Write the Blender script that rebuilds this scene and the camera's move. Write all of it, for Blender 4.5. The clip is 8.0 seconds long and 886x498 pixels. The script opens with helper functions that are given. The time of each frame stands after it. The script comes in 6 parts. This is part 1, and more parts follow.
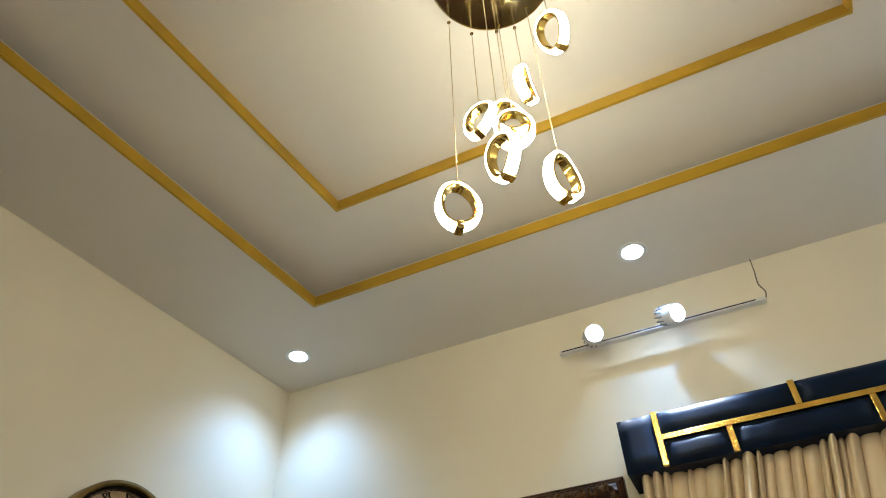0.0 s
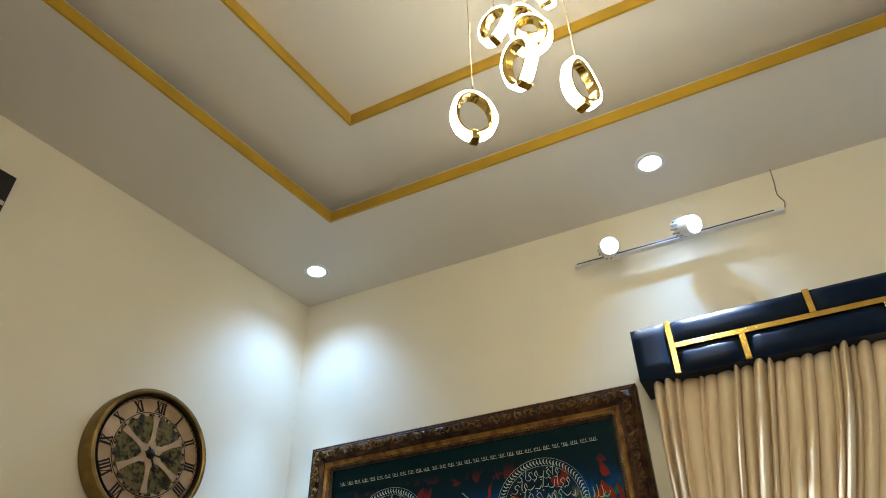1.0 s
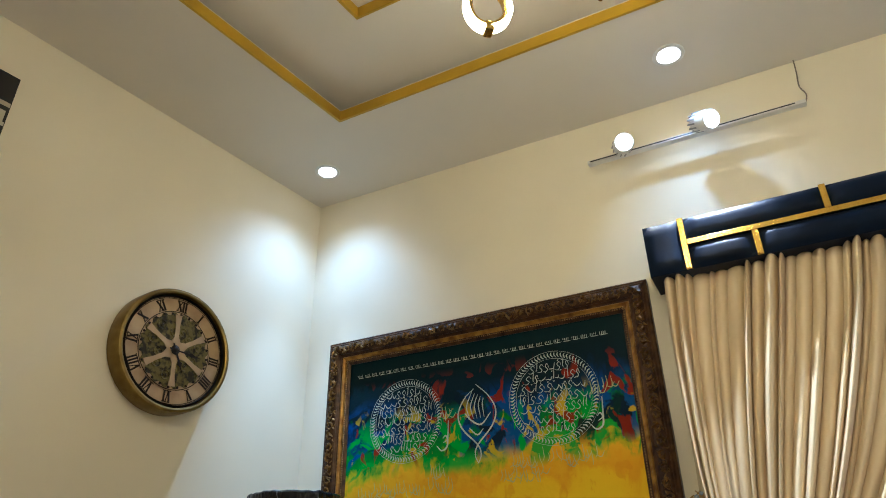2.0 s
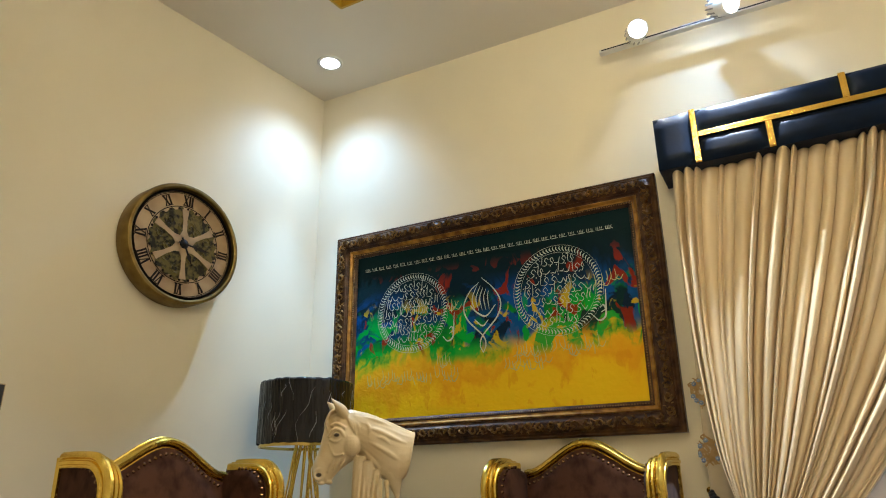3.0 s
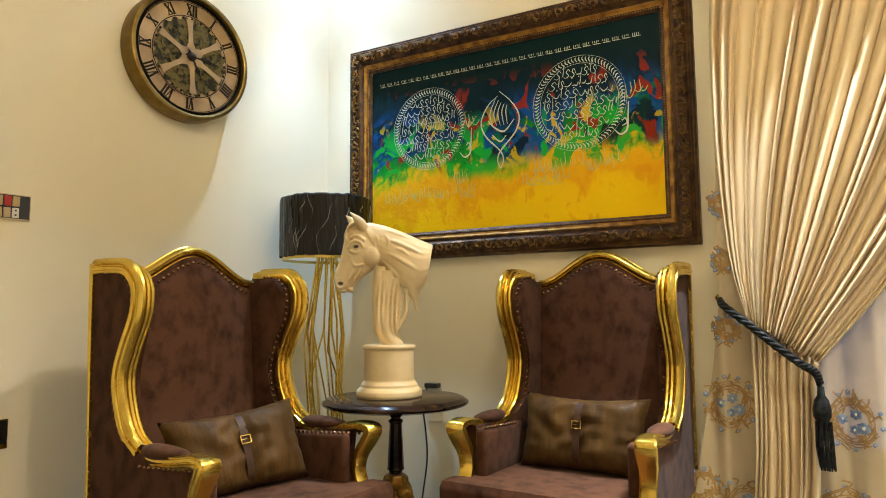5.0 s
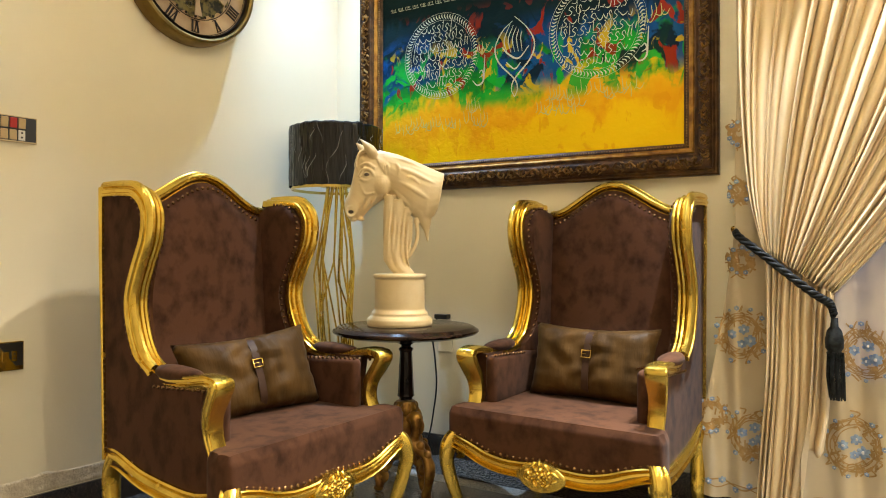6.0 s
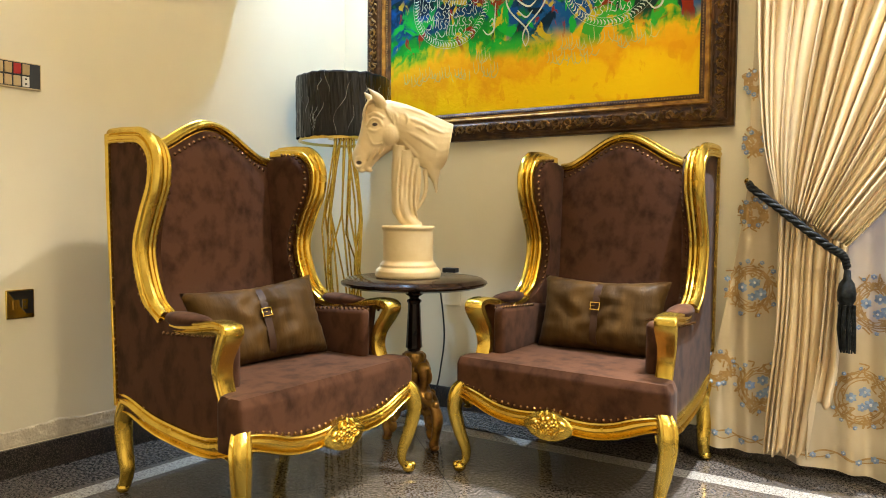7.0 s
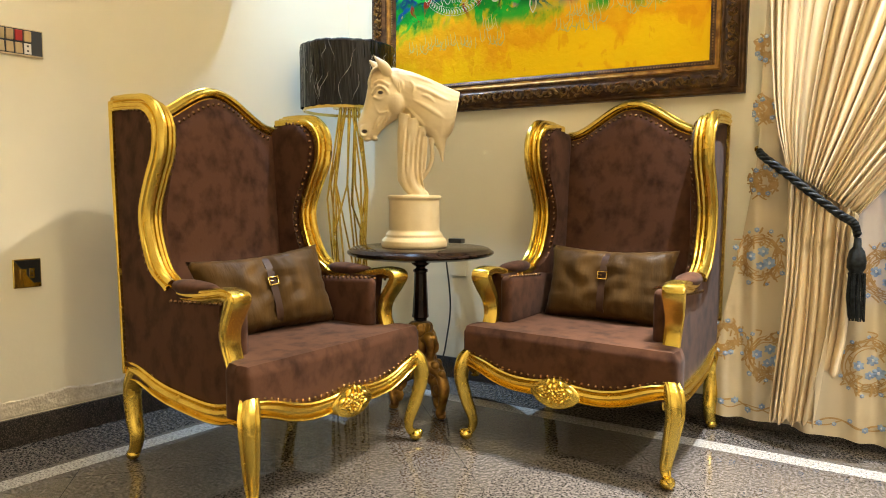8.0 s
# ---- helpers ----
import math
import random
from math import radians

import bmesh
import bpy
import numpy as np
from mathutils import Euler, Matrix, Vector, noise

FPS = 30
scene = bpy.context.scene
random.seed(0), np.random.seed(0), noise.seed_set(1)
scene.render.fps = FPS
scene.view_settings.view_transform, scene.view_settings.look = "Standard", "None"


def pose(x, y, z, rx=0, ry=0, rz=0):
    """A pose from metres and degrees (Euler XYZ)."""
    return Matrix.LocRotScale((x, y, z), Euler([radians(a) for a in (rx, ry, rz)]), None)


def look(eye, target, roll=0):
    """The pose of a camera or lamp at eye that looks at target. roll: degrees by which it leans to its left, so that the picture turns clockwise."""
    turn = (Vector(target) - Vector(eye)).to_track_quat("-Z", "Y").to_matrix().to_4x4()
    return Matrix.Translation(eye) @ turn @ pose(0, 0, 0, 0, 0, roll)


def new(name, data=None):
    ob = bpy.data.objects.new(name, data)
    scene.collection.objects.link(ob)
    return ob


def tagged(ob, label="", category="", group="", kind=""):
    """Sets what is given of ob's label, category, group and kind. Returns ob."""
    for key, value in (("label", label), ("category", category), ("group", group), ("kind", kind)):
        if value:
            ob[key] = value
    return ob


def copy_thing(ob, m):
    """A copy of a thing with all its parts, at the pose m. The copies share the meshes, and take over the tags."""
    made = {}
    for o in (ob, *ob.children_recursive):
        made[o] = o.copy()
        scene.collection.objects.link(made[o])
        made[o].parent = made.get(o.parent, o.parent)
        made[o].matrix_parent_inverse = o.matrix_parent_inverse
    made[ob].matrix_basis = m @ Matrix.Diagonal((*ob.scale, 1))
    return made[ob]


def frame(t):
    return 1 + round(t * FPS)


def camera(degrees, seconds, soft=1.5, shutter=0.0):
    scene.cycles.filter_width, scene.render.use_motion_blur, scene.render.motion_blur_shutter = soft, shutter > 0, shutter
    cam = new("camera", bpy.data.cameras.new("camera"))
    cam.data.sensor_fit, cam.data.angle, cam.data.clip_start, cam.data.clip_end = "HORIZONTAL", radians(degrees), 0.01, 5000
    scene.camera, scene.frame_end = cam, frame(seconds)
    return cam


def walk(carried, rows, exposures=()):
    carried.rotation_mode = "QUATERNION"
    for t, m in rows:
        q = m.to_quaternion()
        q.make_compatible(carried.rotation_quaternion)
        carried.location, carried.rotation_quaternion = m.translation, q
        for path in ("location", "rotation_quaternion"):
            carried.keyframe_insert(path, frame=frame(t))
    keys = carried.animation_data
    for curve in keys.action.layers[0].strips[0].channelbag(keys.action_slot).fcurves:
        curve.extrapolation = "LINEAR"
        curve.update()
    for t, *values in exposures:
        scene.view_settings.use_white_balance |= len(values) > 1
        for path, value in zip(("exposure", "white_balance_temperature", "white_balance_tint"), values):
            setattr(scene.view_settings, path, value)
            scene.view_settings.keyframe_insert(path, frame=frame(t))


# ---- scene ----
cam = camera(66.6, 8.0, soft=1.0)
PATH = [
    (0, (2.301, -2.86, 1.078), (1.722, -1.539, 2.463), -1.6),
    (0.5, (2.296, -2.854, 1.066), (1.666, -1.476, 2.371), -1.1),
    (1, (2.293, -2.851, 1.064), (1.604, -1.407, 2.265), -1.0),
    (1.5, (2.279, -2.857, 1.061), (1.54, -1.346, 2.144), -1.1),
    (2.8, (2.287, -2.836, 1.056), (1.428, -1.185, 1.789), -0.7),
    (3, (2.283, -2.832, 1.05), (1.412, -1.164, 1.728), -0.7),
    (3.5, (2.281, -2.825, 1.041), (1.383, -1.122, 1.586), -0.8),
    (4, (2.28, -2.815, 1.026), (1.353, -1.093, 1.445), -0.8),
    (4.5, (2.278, -2.803, 1.016), (1.323, -1.071, 1.312), -0.7),
    (6, (2.241, -2.772, 0.947), (1.241, -1.04, 0.965), 0.1),
    (6.5, (2.234, -2.759, 0.924), (1.221, -1.035, 0.879), 0.3),
    (7, (2.226, -2.76, 0.906), (1.21, -1.04, 0.812), 0.4),
    (7.5, (2.22, -2.757, 0.891), (1.198, -1.043, 0.757), 0.4),
    (8, (2.213, -2.756, 0.88), (1.189, -1.045, 0.715), 0.3),
]
walk(cam, [(t, look(eye, target, roll)) for t, eye, target, roll in PATH],
     exposures=[(0.0, -0.06, 5350, 10), (1.5, -0.03, 5400, 10), (3.0, 0.20, 5950, 10), (4.5, 0.55, 6400, 10), (6.0, 0.86, 6500, 10), (8.0, 1.06, 6450, 10)])

# ---- world, exposure and large lights ----
world = bpy.data.worlds.new("world")
scene.world = world
world.use_nodes = True
world.node_tree.nodes["Background"].inputs[0].default_value = (0.05, 0.06, 0.09, 1)
world.node_tree.nodes["Background"].inputs[1].default_value = 0.3

H = 3.302          # height of the outer ceiling
RX, RY, SK = 4.2, -3.6, 0.14  # room: back wall y = 0, west wall x = SK * y
COOL = (0.58, 0.76, 1.0)
WARM = (1.0, 0.91, 0.69)
# first two are real fixtures; the other five are unseen, added as fill light
DOWN = [(0.268, -0.302), (2.184, -0.322), (3.95, -0.34), (3.95, -1.85), (3.95, -3.3), (2.1, -3.3), (-0.15, -3.3)]
DOWN_W = [24, 14, 130, 230, 30, 30, 26]


def spot(name, m, watts, colour, size, blend, radius):
    d = bpy.data.lights.new(name, "SPOT")
    d.energy, d.color, d.spot_size, d.spot_blend, d.shadow_soft_size = watts, colour, radians(size), blend, radius
    ob = new(name, d)
    ob.matrix_world = m
    return ob


# ---- mesh helpers ----
def part(name, bm, material, parent=None, label="", smooth=False):
    me = bpy.data.meshes.new(name)
    bmesh.ops.recalc_face_normals(bm, faces=bm.faces)
    bm.to_mesh(me)
    bm.free()
    me.materials.append(material)
    if smooth:
        for p in me.polygons:
            p.use_smooth = True
        if smooth is not True:
            me.set_sharp_from_angle(angle=radians(smooth))
    ob = new(name, me)
    ob.parent = parent
    if label:
        ob["label"] = label
    return ob


def thing(name, m, label, category, group="", kind=""):
    ob = new(name)
    ob.empty_display_size = 0.1
    ob.matrix_world = m
    return tagged(ob, label, category, group, kind)


def box(bm, x0, x1, y0, y1, z0, z1, bevel=0.0, seg=2):
    vs = [bm.verts.new((x, y, z)) for z in (z0, z1) for y in (y0, y1) for x in (x0, x1)]
    fs = [bm.faces.new([vs[i] for i in f]) for f in
          ((0, 2, 3, 1), (4, 5, 7, 6), (0, 1, 5, 4), (2, 6, 7, 3), (0, 4, 6, 2), (1, 3, 7, 5))]
    if bevel:
        bmesh.ops.bevel(bm, geom=list({e for f in fs for e in f.edges}), offset=bevel, segments=seg, profile=0.5, affect="EDGES")
    return bm


def boxed(*a, **k):
    return box(bmesh.new(), *a, **k)


def spline(pts, n):
    """Smooth curve through points, n steps a span."""
    p = [Vector(q) for q in pts]
    p = [p[0] * 2 - p[1]] + p + [p[-1] * 2 - p[-2]]
    out = []
    for i in range(1, len(p) - 2):
        for k in range(n):
            t = k / n
            out.append(0.5 * (2 * p[i] + (p[i + 1] - p[i - 1]) * t + (2 * p[i - 1] - 5 * p[i] + 4 * p[i + 1] - p[i + 2]) * t * t
                              + (3 * p[i] - p[i - 1] - 3 * p[i + 1] + p[i + 2]) * t ** 3))
    out.append(p[-2])
    return out


def sweep(bm, path, profile, ref, closed=False, scale=None):
    """Carry a profile [(a, b)] along a path: a along ref, b square to ref and the path."""
    ref, n, rings = Vector(ref).normalized(), len(path), []
    for i, p in enumerate(path):
        a = path[(i - 1) % n] if closed or i else p
        b = path[(i + 1) % n] if closed or i < n - 1 else p
        tan = ((p - a).normalized() + (b - p).normalized()).normalized()
        side = tan.cross(ref).normalized()
        up = side.cross(tan).normalized()
        miter = 1.0
        if closed or 0 < i < n - 1:
            d1 = (p - a).normalized()
            miter = 1 / max(0.5, d1.dot(tan))
        k = scale(i / max(1, n - 1)) if scale else 1.0
        rings.append([bm.verts.new(p + up * (u * k) + side * (v * k * miter)) for u, v in profile])
    m = len(profile)
    for i in range(n if closed else n - 1):
        r, s = rings[i], rings[(i + 1) % n]
        for j in range(m):
            bm.faces.new((r[j], r[(j + 1) % m], s[(j + 1) % m], s[j]))
    if not closed:
        bm.faces.new(rings[0][::-1])
        bm.faces.new(rings[-1])
    return bm


def disc(r, n=12, ry=None):
    return [(r * math.cos(2 * math.pi * i / n), (ry or r) * math.sin(2 * math.pi * i / n)) for i in range(n)]


def tube(bm, path, r, n=8, ref=(0.31, 0.2, 0.93), scale=None):
    return sweep(bm, path, disc(r, n), ref, scale=scale)


def lathe(bm, prof, seg=32, at=(0, 0, 0)):
    rings = []
    for r, z in prof:
        rings.append([bm.verts.new((at[0] + r * math.cos(2 * math.pi * i / seg), at[1] + r * math.sin(2 * math.pi * i / seg), at[2] + z))
                      for i in range(seg)] if r > 1e-6 else [bm.verts.new((at[0], at[1], at[2] + z))])
    for a, b in zip(rings, rings[1:]):
        for i in range(seg):
            q = [a[i % len(a)], a[(i + 1) % len(a)], b[(i + 1) % len(b)], b[i % len(b)]]
            q = list(dict.fromkeys(q))
            if len(q) > 2:
                bm.faces.new(q)
    if len(rings[0]) > 1:
        bm.faces.new(rings[0][::-1])
    if len(rings[-1]) > 1:
        bm.faces.new(rings[-1])
    return bm


def blob(bm, c, r, seg=10, rot=None):
    """An ellipsoid."""
    m = Matrix.Translation(c) @ (rot or Matrix()) @ Matrix.Diagonal((*r, 1))
    bmesh.ops.create_uvsphere(bm, u_segments=seg, v_segments=max(5, seg // 2 + 1), radius=1, matrix=m)
    return bm


def prism(bm, pts, axis, a, b):
    """A flat outline pushed from a to b along an axis (0, 1, 2); pts are the other two coordinates."""
    def at(p, d):
        q = list(p)
        q.insert(axis, d)
        return q
    lo, hi = [bm.verts.new(at(p, a)) for p in pts], [bm.verts.new(at(p, b)) for p in pts]
    n = len(pts)
    for i in range(n):
        bm.faces.new((lo[i], lo[(i + 1) % n], hi[(i + 1) % n], hi[i]))
    bm.faces.new(lo[::-1])
    bm.faces.new(hi)
    return bm


# ---- materials ----
def material(name, colour, rough=0.5, metal=0.0, second=None, scale=8.0, bump=0.0, bump_scale=60.0, fine=None, coat=0.0, sheen=0.0,
             rough_vary=0.0, spread=(0.35, 0.65), random_vary=0.0, stretch=(1, 1, 1), spec=0.5):
    m = bpy.data.materials.new(name)
    m.use_nodes = True
    nt = m.node_tree
    n, link = nt.nodes, nt.links.new
    b = n["Principled BSDF"]
    b.inputs["Roughness"].default_value, b.inputs["Metallic"].default_value = rough, metal
    b.inputs["Coat Weight"].default_value, b.inputs["Sheen Weight"].default_value = coat, sheen
    b.inputs["Specular IOR Level"].default_value = spec
    tc = n.new("ShaderNodeTexCoord")
    mp = n.new("ShaderNodeMapping")
    mp.inputs["Scale"].default_value = stretch
    link(tc.outputs["Object"], mp.inputs[0])
    big = n.new("ShaderNodeTexNoise")
    big.inputs["Scale"].default_value, big.inputs["Detail"].default_value = scale, 6
    link(mp.outputs[0], big.inputs["Vector"])
    small = n.new("ShaderNodeTexNoise")
    small.inputs["Scale"].default_value, small.inputs["Detail"].default_value = bump_scale, 4
    link(mp.outputs[0], small.inputs["Vector"])
    ramp = n.new("ShaderNodeValToRGB")
    ramp.color_ramp.elements[0].position, ramp.color_ramp.elements[1].position = spread
    ramp.color_ramp.elements[0].color = (*colour, 1)
    ramp.color_ramp.elements[1].color = (*(second or [c * 0.88 for c in colour]), 1)
    link(big.outputs["Fac"], ramp.inputs[0])
    out = ramp.outputs[0]
    if fine:
        mix = n.new("ShaderNodeMix")
        mix.data_type = "RGBA"
        r2 = n.new("ShaderNodeValToRGB")
        r2.color_ramp.elements[0].position, r2.color_ramp.elements[1].position = 0.5, 0.62
        link(small.outputs["Fac"], r2.inputs[0])
        link(r2.outputs[0], mix.inputs["Factor"])
        link(out, mix.inputs["A"])
        mix.inputs["B"].default_value = (*fine, 1)
        out = mix.outputs["Result"]
    if random_vary:
        oi = n.new("ShaderNodeObjectInfo")
        hs = n.new("ShaderNodeHueSaturation")
        mr = n.new("ShaderNodeMapRange")
        mr.inputs["To Min"].default_value, mr.inputs["To Max"].default_value = 1 - random_vary, 1 + random_vary
        link(oi.outputs["Random"], mr.inputs["Value"])
        link(mr.outputs[0], hs.inputs["Value"])
        link(out, hs.inputs["Color"])
        out = hs.outputs[0]
    link(out, b.inputs["Base Color"])
    if rough_vary:
        mr = n.new("ShaderNodeMapRange")
        mr.inputs["To Min"].default_value, mr.inputs["To Max"].default_value = max(0.02, rough - rough_vary), rough + rough_vary
        link(big.outputs["Fac"], mr.inputs["Value"])
        link(mr.outputs[0], b.inputs["Roughness"])
    if bump:
        bp = n.new("ShaderNodeBump")
        bp.inputs["Strength"].default_value, bp.inputs["Distance"].default_value = bump, 0.01
        link(small.outputs["Fac"], bp.inputs["Height"])
        link(bp.outputs[0], b.inputs["Normal"])
    return m


def glow(name, colour, strength):
    m = bpy.data.materials.new(name)
    m.use_nodes = True
    b = m.node_tree.nodes["Principled BSDF"]
    b.inputs["Base Color"].default_value = (0.8, 0.8, 0.8, 1)
    b.inputs["Emission Color"].default_value = (*colour, 1)
    b.inputs["Emission Strength"].default_value = strength
    return m


# invented tone for the two walls out of view, darker to limit bounced light
UNSEEN_WALL = material("unseen_wall_taupe", (0.62, 0.55, 0.45), 0.55, second=(0.57, 0.50, 0.40), scale=1.3, bump=0.04, bump_scale=90)
WALL = material("wall_paint", (0.81, 0.745, 0.58), 0.55, second=(0.77, 0.70, 0.535), scale=1.3, bump=0.04, bump_scale=90)
CEIL = material("ceiling_paint", (0.70, 0.65, 0.57), 0.6, second=(0.66, 0.61, 0.53), scale=1.1, bump=0.03, bump_scale=70)
GOLDBAND = material("gold_paint_band", (0.52, 0.32, 0.010), 0.42, 0.3, second=(0.42, 0.26, 0.012), scale=5, bump=0.03)
GOLD = material("gilded_wood", (0.80, 0.585, 0.115), 0.25, 0.97, second=(0.62, 0.40, 0.05), scale=20, bump=0.03, bump_scale=60, rough_vary=0.08, spread=(0.42, 0.8))
DARKGOLD = material("antique_gilt", (0.46, 0.25, 0.05), 0.36, 0.7, second=(0.17, 0.075, 0.018), scale=22, bump=0.25, bump_scale=60, rough_vary=0.1)
FRAMEWOOD = material("carved_dark_gilt", (0.10, 0.047, 0.016), 0.38, 0.45, second=(0.025, 0.010, 0.005), scale=26, bump=0.3, bump_scale=70, rough_vary=0.1)
BRASS = material("polished_brass", (0.75, 0.56, 0.16), 0.16, 1.0, second=(0.68, 0.49, 0.12), scale=9, bump=0.01)
CHROME = material("mirror_steel", (0.50, 0.42, 0.24), 0.10, 1.0, second=(0.42, 0.34, 0.18), scale=6)
VELVET = material("brown_velvet", (0.074, 0.032, 0.017), 0.7, second=(0.031, 0.013, 0.007), scale=21, bump=0.06, bump_scale=140, sheen=0.05, spread=(0.44, 0.70), spec=0.04, stretch=(1, 1, 0.75))
# stretched light and dark colour streaks imitate the sheen of the velvet
OLIVE = material("olive_brown_velvet", (0.088, 0.046, 0.013), 0.45, second=(0.044, 0.023, 0.007), scale=8, bump=0.3, bump_scale=24, sheen=0.02, spread=(0.34, 0.66), spec=0.08, stretch=(2.2, 1, 0.5))
LEATHER = material("brown_leather_strap", (0.045, 0.021, 0.011), 0.5, scale=30, bump=0.06, spec=0.2)
NAIL = material("bronze_nail", (0.20, 0.11, 0.05), 0.22, 0.95, scale=60)
NAVY = material("navy_velvet", (0.003, 0.011, 0.032), 0.42, second=(0.002, 0.006, 0.016), scale=5, bump=0.05, bump_scale=80, sheen=0.02, spec=0.12)
GOLDFOIL = material("gold_foil_trim", (0.83, 0.60, 0.14), 0.2, 1.0, second=(0.75, 0.5, 0.1), scale=20, bump=0.12, bump_scale=35)
SATIN = material("cream_satin", (0.74, 0.61, 0.40), 0.36, second=(0.66, 0.52, 0.32), scale=5, bump=0.03, bump_scale=150, sheen=0.03, stretch=(1, 1, 0.12))
BLACKWOOD = material("black_lacquered_wood", (0.007, 0.004, 0.003), 0.14, second=(0.026, 0.012, 0.007), scale=6, stretch=(1, 6, 1), spec=0.18)
IVORY = material("ivory_resin", (0.70, 0.57, 0.34), 0.42, second=(0.62, 0.47, 0.25), scale=9, bump=0.05, bump_scale=60)
BLACKSHADE = material("black_shade_fabric", (0.006, 0.004, 0.005), 0.45, second=(0.010, 0.007, 0.008), scale=12, spec=0.1)
WHITEPLASTIC = material("white_plastic", (0.75, 0.74, 0.70), 0.35, scale=12)
BLACKPLASTIC = material("black_plastic", (0.012, 0.012, 0.012), 0.3, scale=12)
GRANITE_DARK = material("black_granite", (0.018, 0.016, 0.015), 0.12, second=(0.035, 0.030, 0.027), scale=30, fine=(0.09, 0.07, 0.055), bump_scale=230, rough_vary=0.04)
GRANITE = material("grey_brown_granite", (0.175, 0.150, 0.130), 0.045, second=(0.068, 0.057, 0.048), scale=85, fine=(0.016, 0.013, 0.011), bump_scale=150, rough_vary=0.03, random_vary=0.10, spec=0.6)
MARBLE = material("white_marble_band", (0.46, 0.43, 0.385), 0.08, second=(0.31, 0.28, 0.245), scale=70, fine=(0.14, 0.125, 0.105), bump_scale=150, random_vary=0.05)
GROUT = material("dark_grout", (0.05, 0.045, 0.04), 0.7, scale=30)

# ---- room shell ----
WIN = (2.20, 3.70, 0.45, 2.12)  # window opening in the back wall: x0, x1, z0, z1


def holed_wall(name, x0, x1, hx0, hx1, hz0, hz1, y0, y1, z1):
    bm = bmesh.new()
    box(bm, x0, hx0, y0, y1, 0, z1)
    box(bm, hx1, x1, y0, y1, 0, z1)
    box(bm, hx0, hx1, y0, y1, 0, hz0)
    box(bm, hx0, hx1, y0, y1, hz1, z1)
    return part(name, bm, WALL)


TOP = H + 0.5
tagged(holed_wall("wall_north", 0, RX, *WIN, 0.0, 0.18, TOP), "cream painted plaster wall with a curtained window", "wall", kind="structure")
WX = SK * (RY - 0.18)  # the west wall is not square to the back wall
tagged(part("wall_west", prism(bmesh.new(), [(0, 0), (WX, RY - 0.18), (WX - 0.18, RY - 0.18), (-0.18, 0.18), (0, 0.18)], 2, 0, TOP), WALL),
       "cream painted plaster wall with peeling paint low down", "wall", kind="structure")
tagged(part("wall_east", boxed(RX, RX + 0.18, RY - 0.18, 0.18, 0, TOP), UNSEEN_WALL), "unseen plain wall, taupe tone set to limit bounced light", "wall", kind="structure")
tagged(part("wall_south", boxed(SK * RY, RX, RY - 0.18, RY, 0, TOP), UNSEEN_WALL), "unseen wall behind the viewer, taupe tone set to limit bounced light", "wall", kind="structure")

# stepped ceiling: soffit, cove and raised field; each step is a four-cornered outline
ROOM = [(-0.02, 0.0), (RX, 0.0), (RX, RY), (SK * RY - 0.02, RY)]
OUT = [(0.584, -0.636), (3.62, -0.672), (3.56, -3.05), (0.265, -2.97)]
INN = [(0.972, -1.072), (3.228, -1.105), (3.18, -2.62), (0.79, -2.57)]
Z1, Z2 = H + 0.125, H + 0.185


def grown(q, d):
    c = Vector((sum(p[0] for p in q) / 4, sum(p[1] for p in q) / 4))
    return [(p[0] + d * (1 if p[0] > c.x else -1), p[1] + d * (1 if p[1] > c.y else -1)) for p in q]


def ring_slab(bm, a, b, z0, z1):
    """A flat frame between two four-cornered outlines."""
    for i in range(4):
        k = (i + 1) % 4
        prism(bm, [a[i], a[k], b[k], b[i]], 2, z0, z1)


bm = bmesh.new()
ring_slab(bm, ROOM, OUT, H, H + 0.075)                                   # soffit board, open lip
ring_slab(bm, grown(OUT, 0.25), INN, Z1, Z1 + 0.05)                      # middle field
ring_slab(bm, ROOM, grown(OUT, 0.25), H + 0.0755, H + 0.2)               # closed back of the cove
prism(bm, grown(INN, 0.08), 2, Z2, Z2 + 0.06)                            # raised field
tagged(part("ceiling", bm, CEIL), "stepped off-white tray ceiling with recessed cove", "ceiling", kind="structure")


def band(name, q, z, h, th):
    bm = bmesh.new()
    sweep(bm, [Vector((x, y, z)) for x, y in q], [(0, 0), (h, 0), (h, th), (0, th)], (0, 0, 1), closed=True)
    return tagged(part(name, bm, GOLDBAND), "gold painted band round the step of the ceiling", "trim", kind="structure")


band("trim_outer", OUT, H - 0.003, 0.060, 0.012)
band("trim_inner", INN, Z1 - 0.003, 0.0615, 0.012)

# skirting
SKL = "polished black granite skirting along the wall"
for nm, a in (("baseboard_north", (0.012, RX, -0.012, 0, 0, 0.098)),
              ("baseboard_east", (RX - 0.012, RX, RY, -0.012, 0, 0.098)), ("baseboard_south", (SK * RY, RX - 0.012, RY, RY + 0.012, 0, 0.098))):
    tagged(part(nm, boxed(*a, bevel=0.002), GRANITE_DARK), SKL, "skirting", kind="structure")
tagged(part("baseboard_west", prism(bmesh.new(), [(0, 0), (SK * RY, RY), (SK * RY + 0.012, RY), (0.012, 0)], 2, 0, 0.098), GRANITE_DARK), SKL, "skirting", kind="structure")

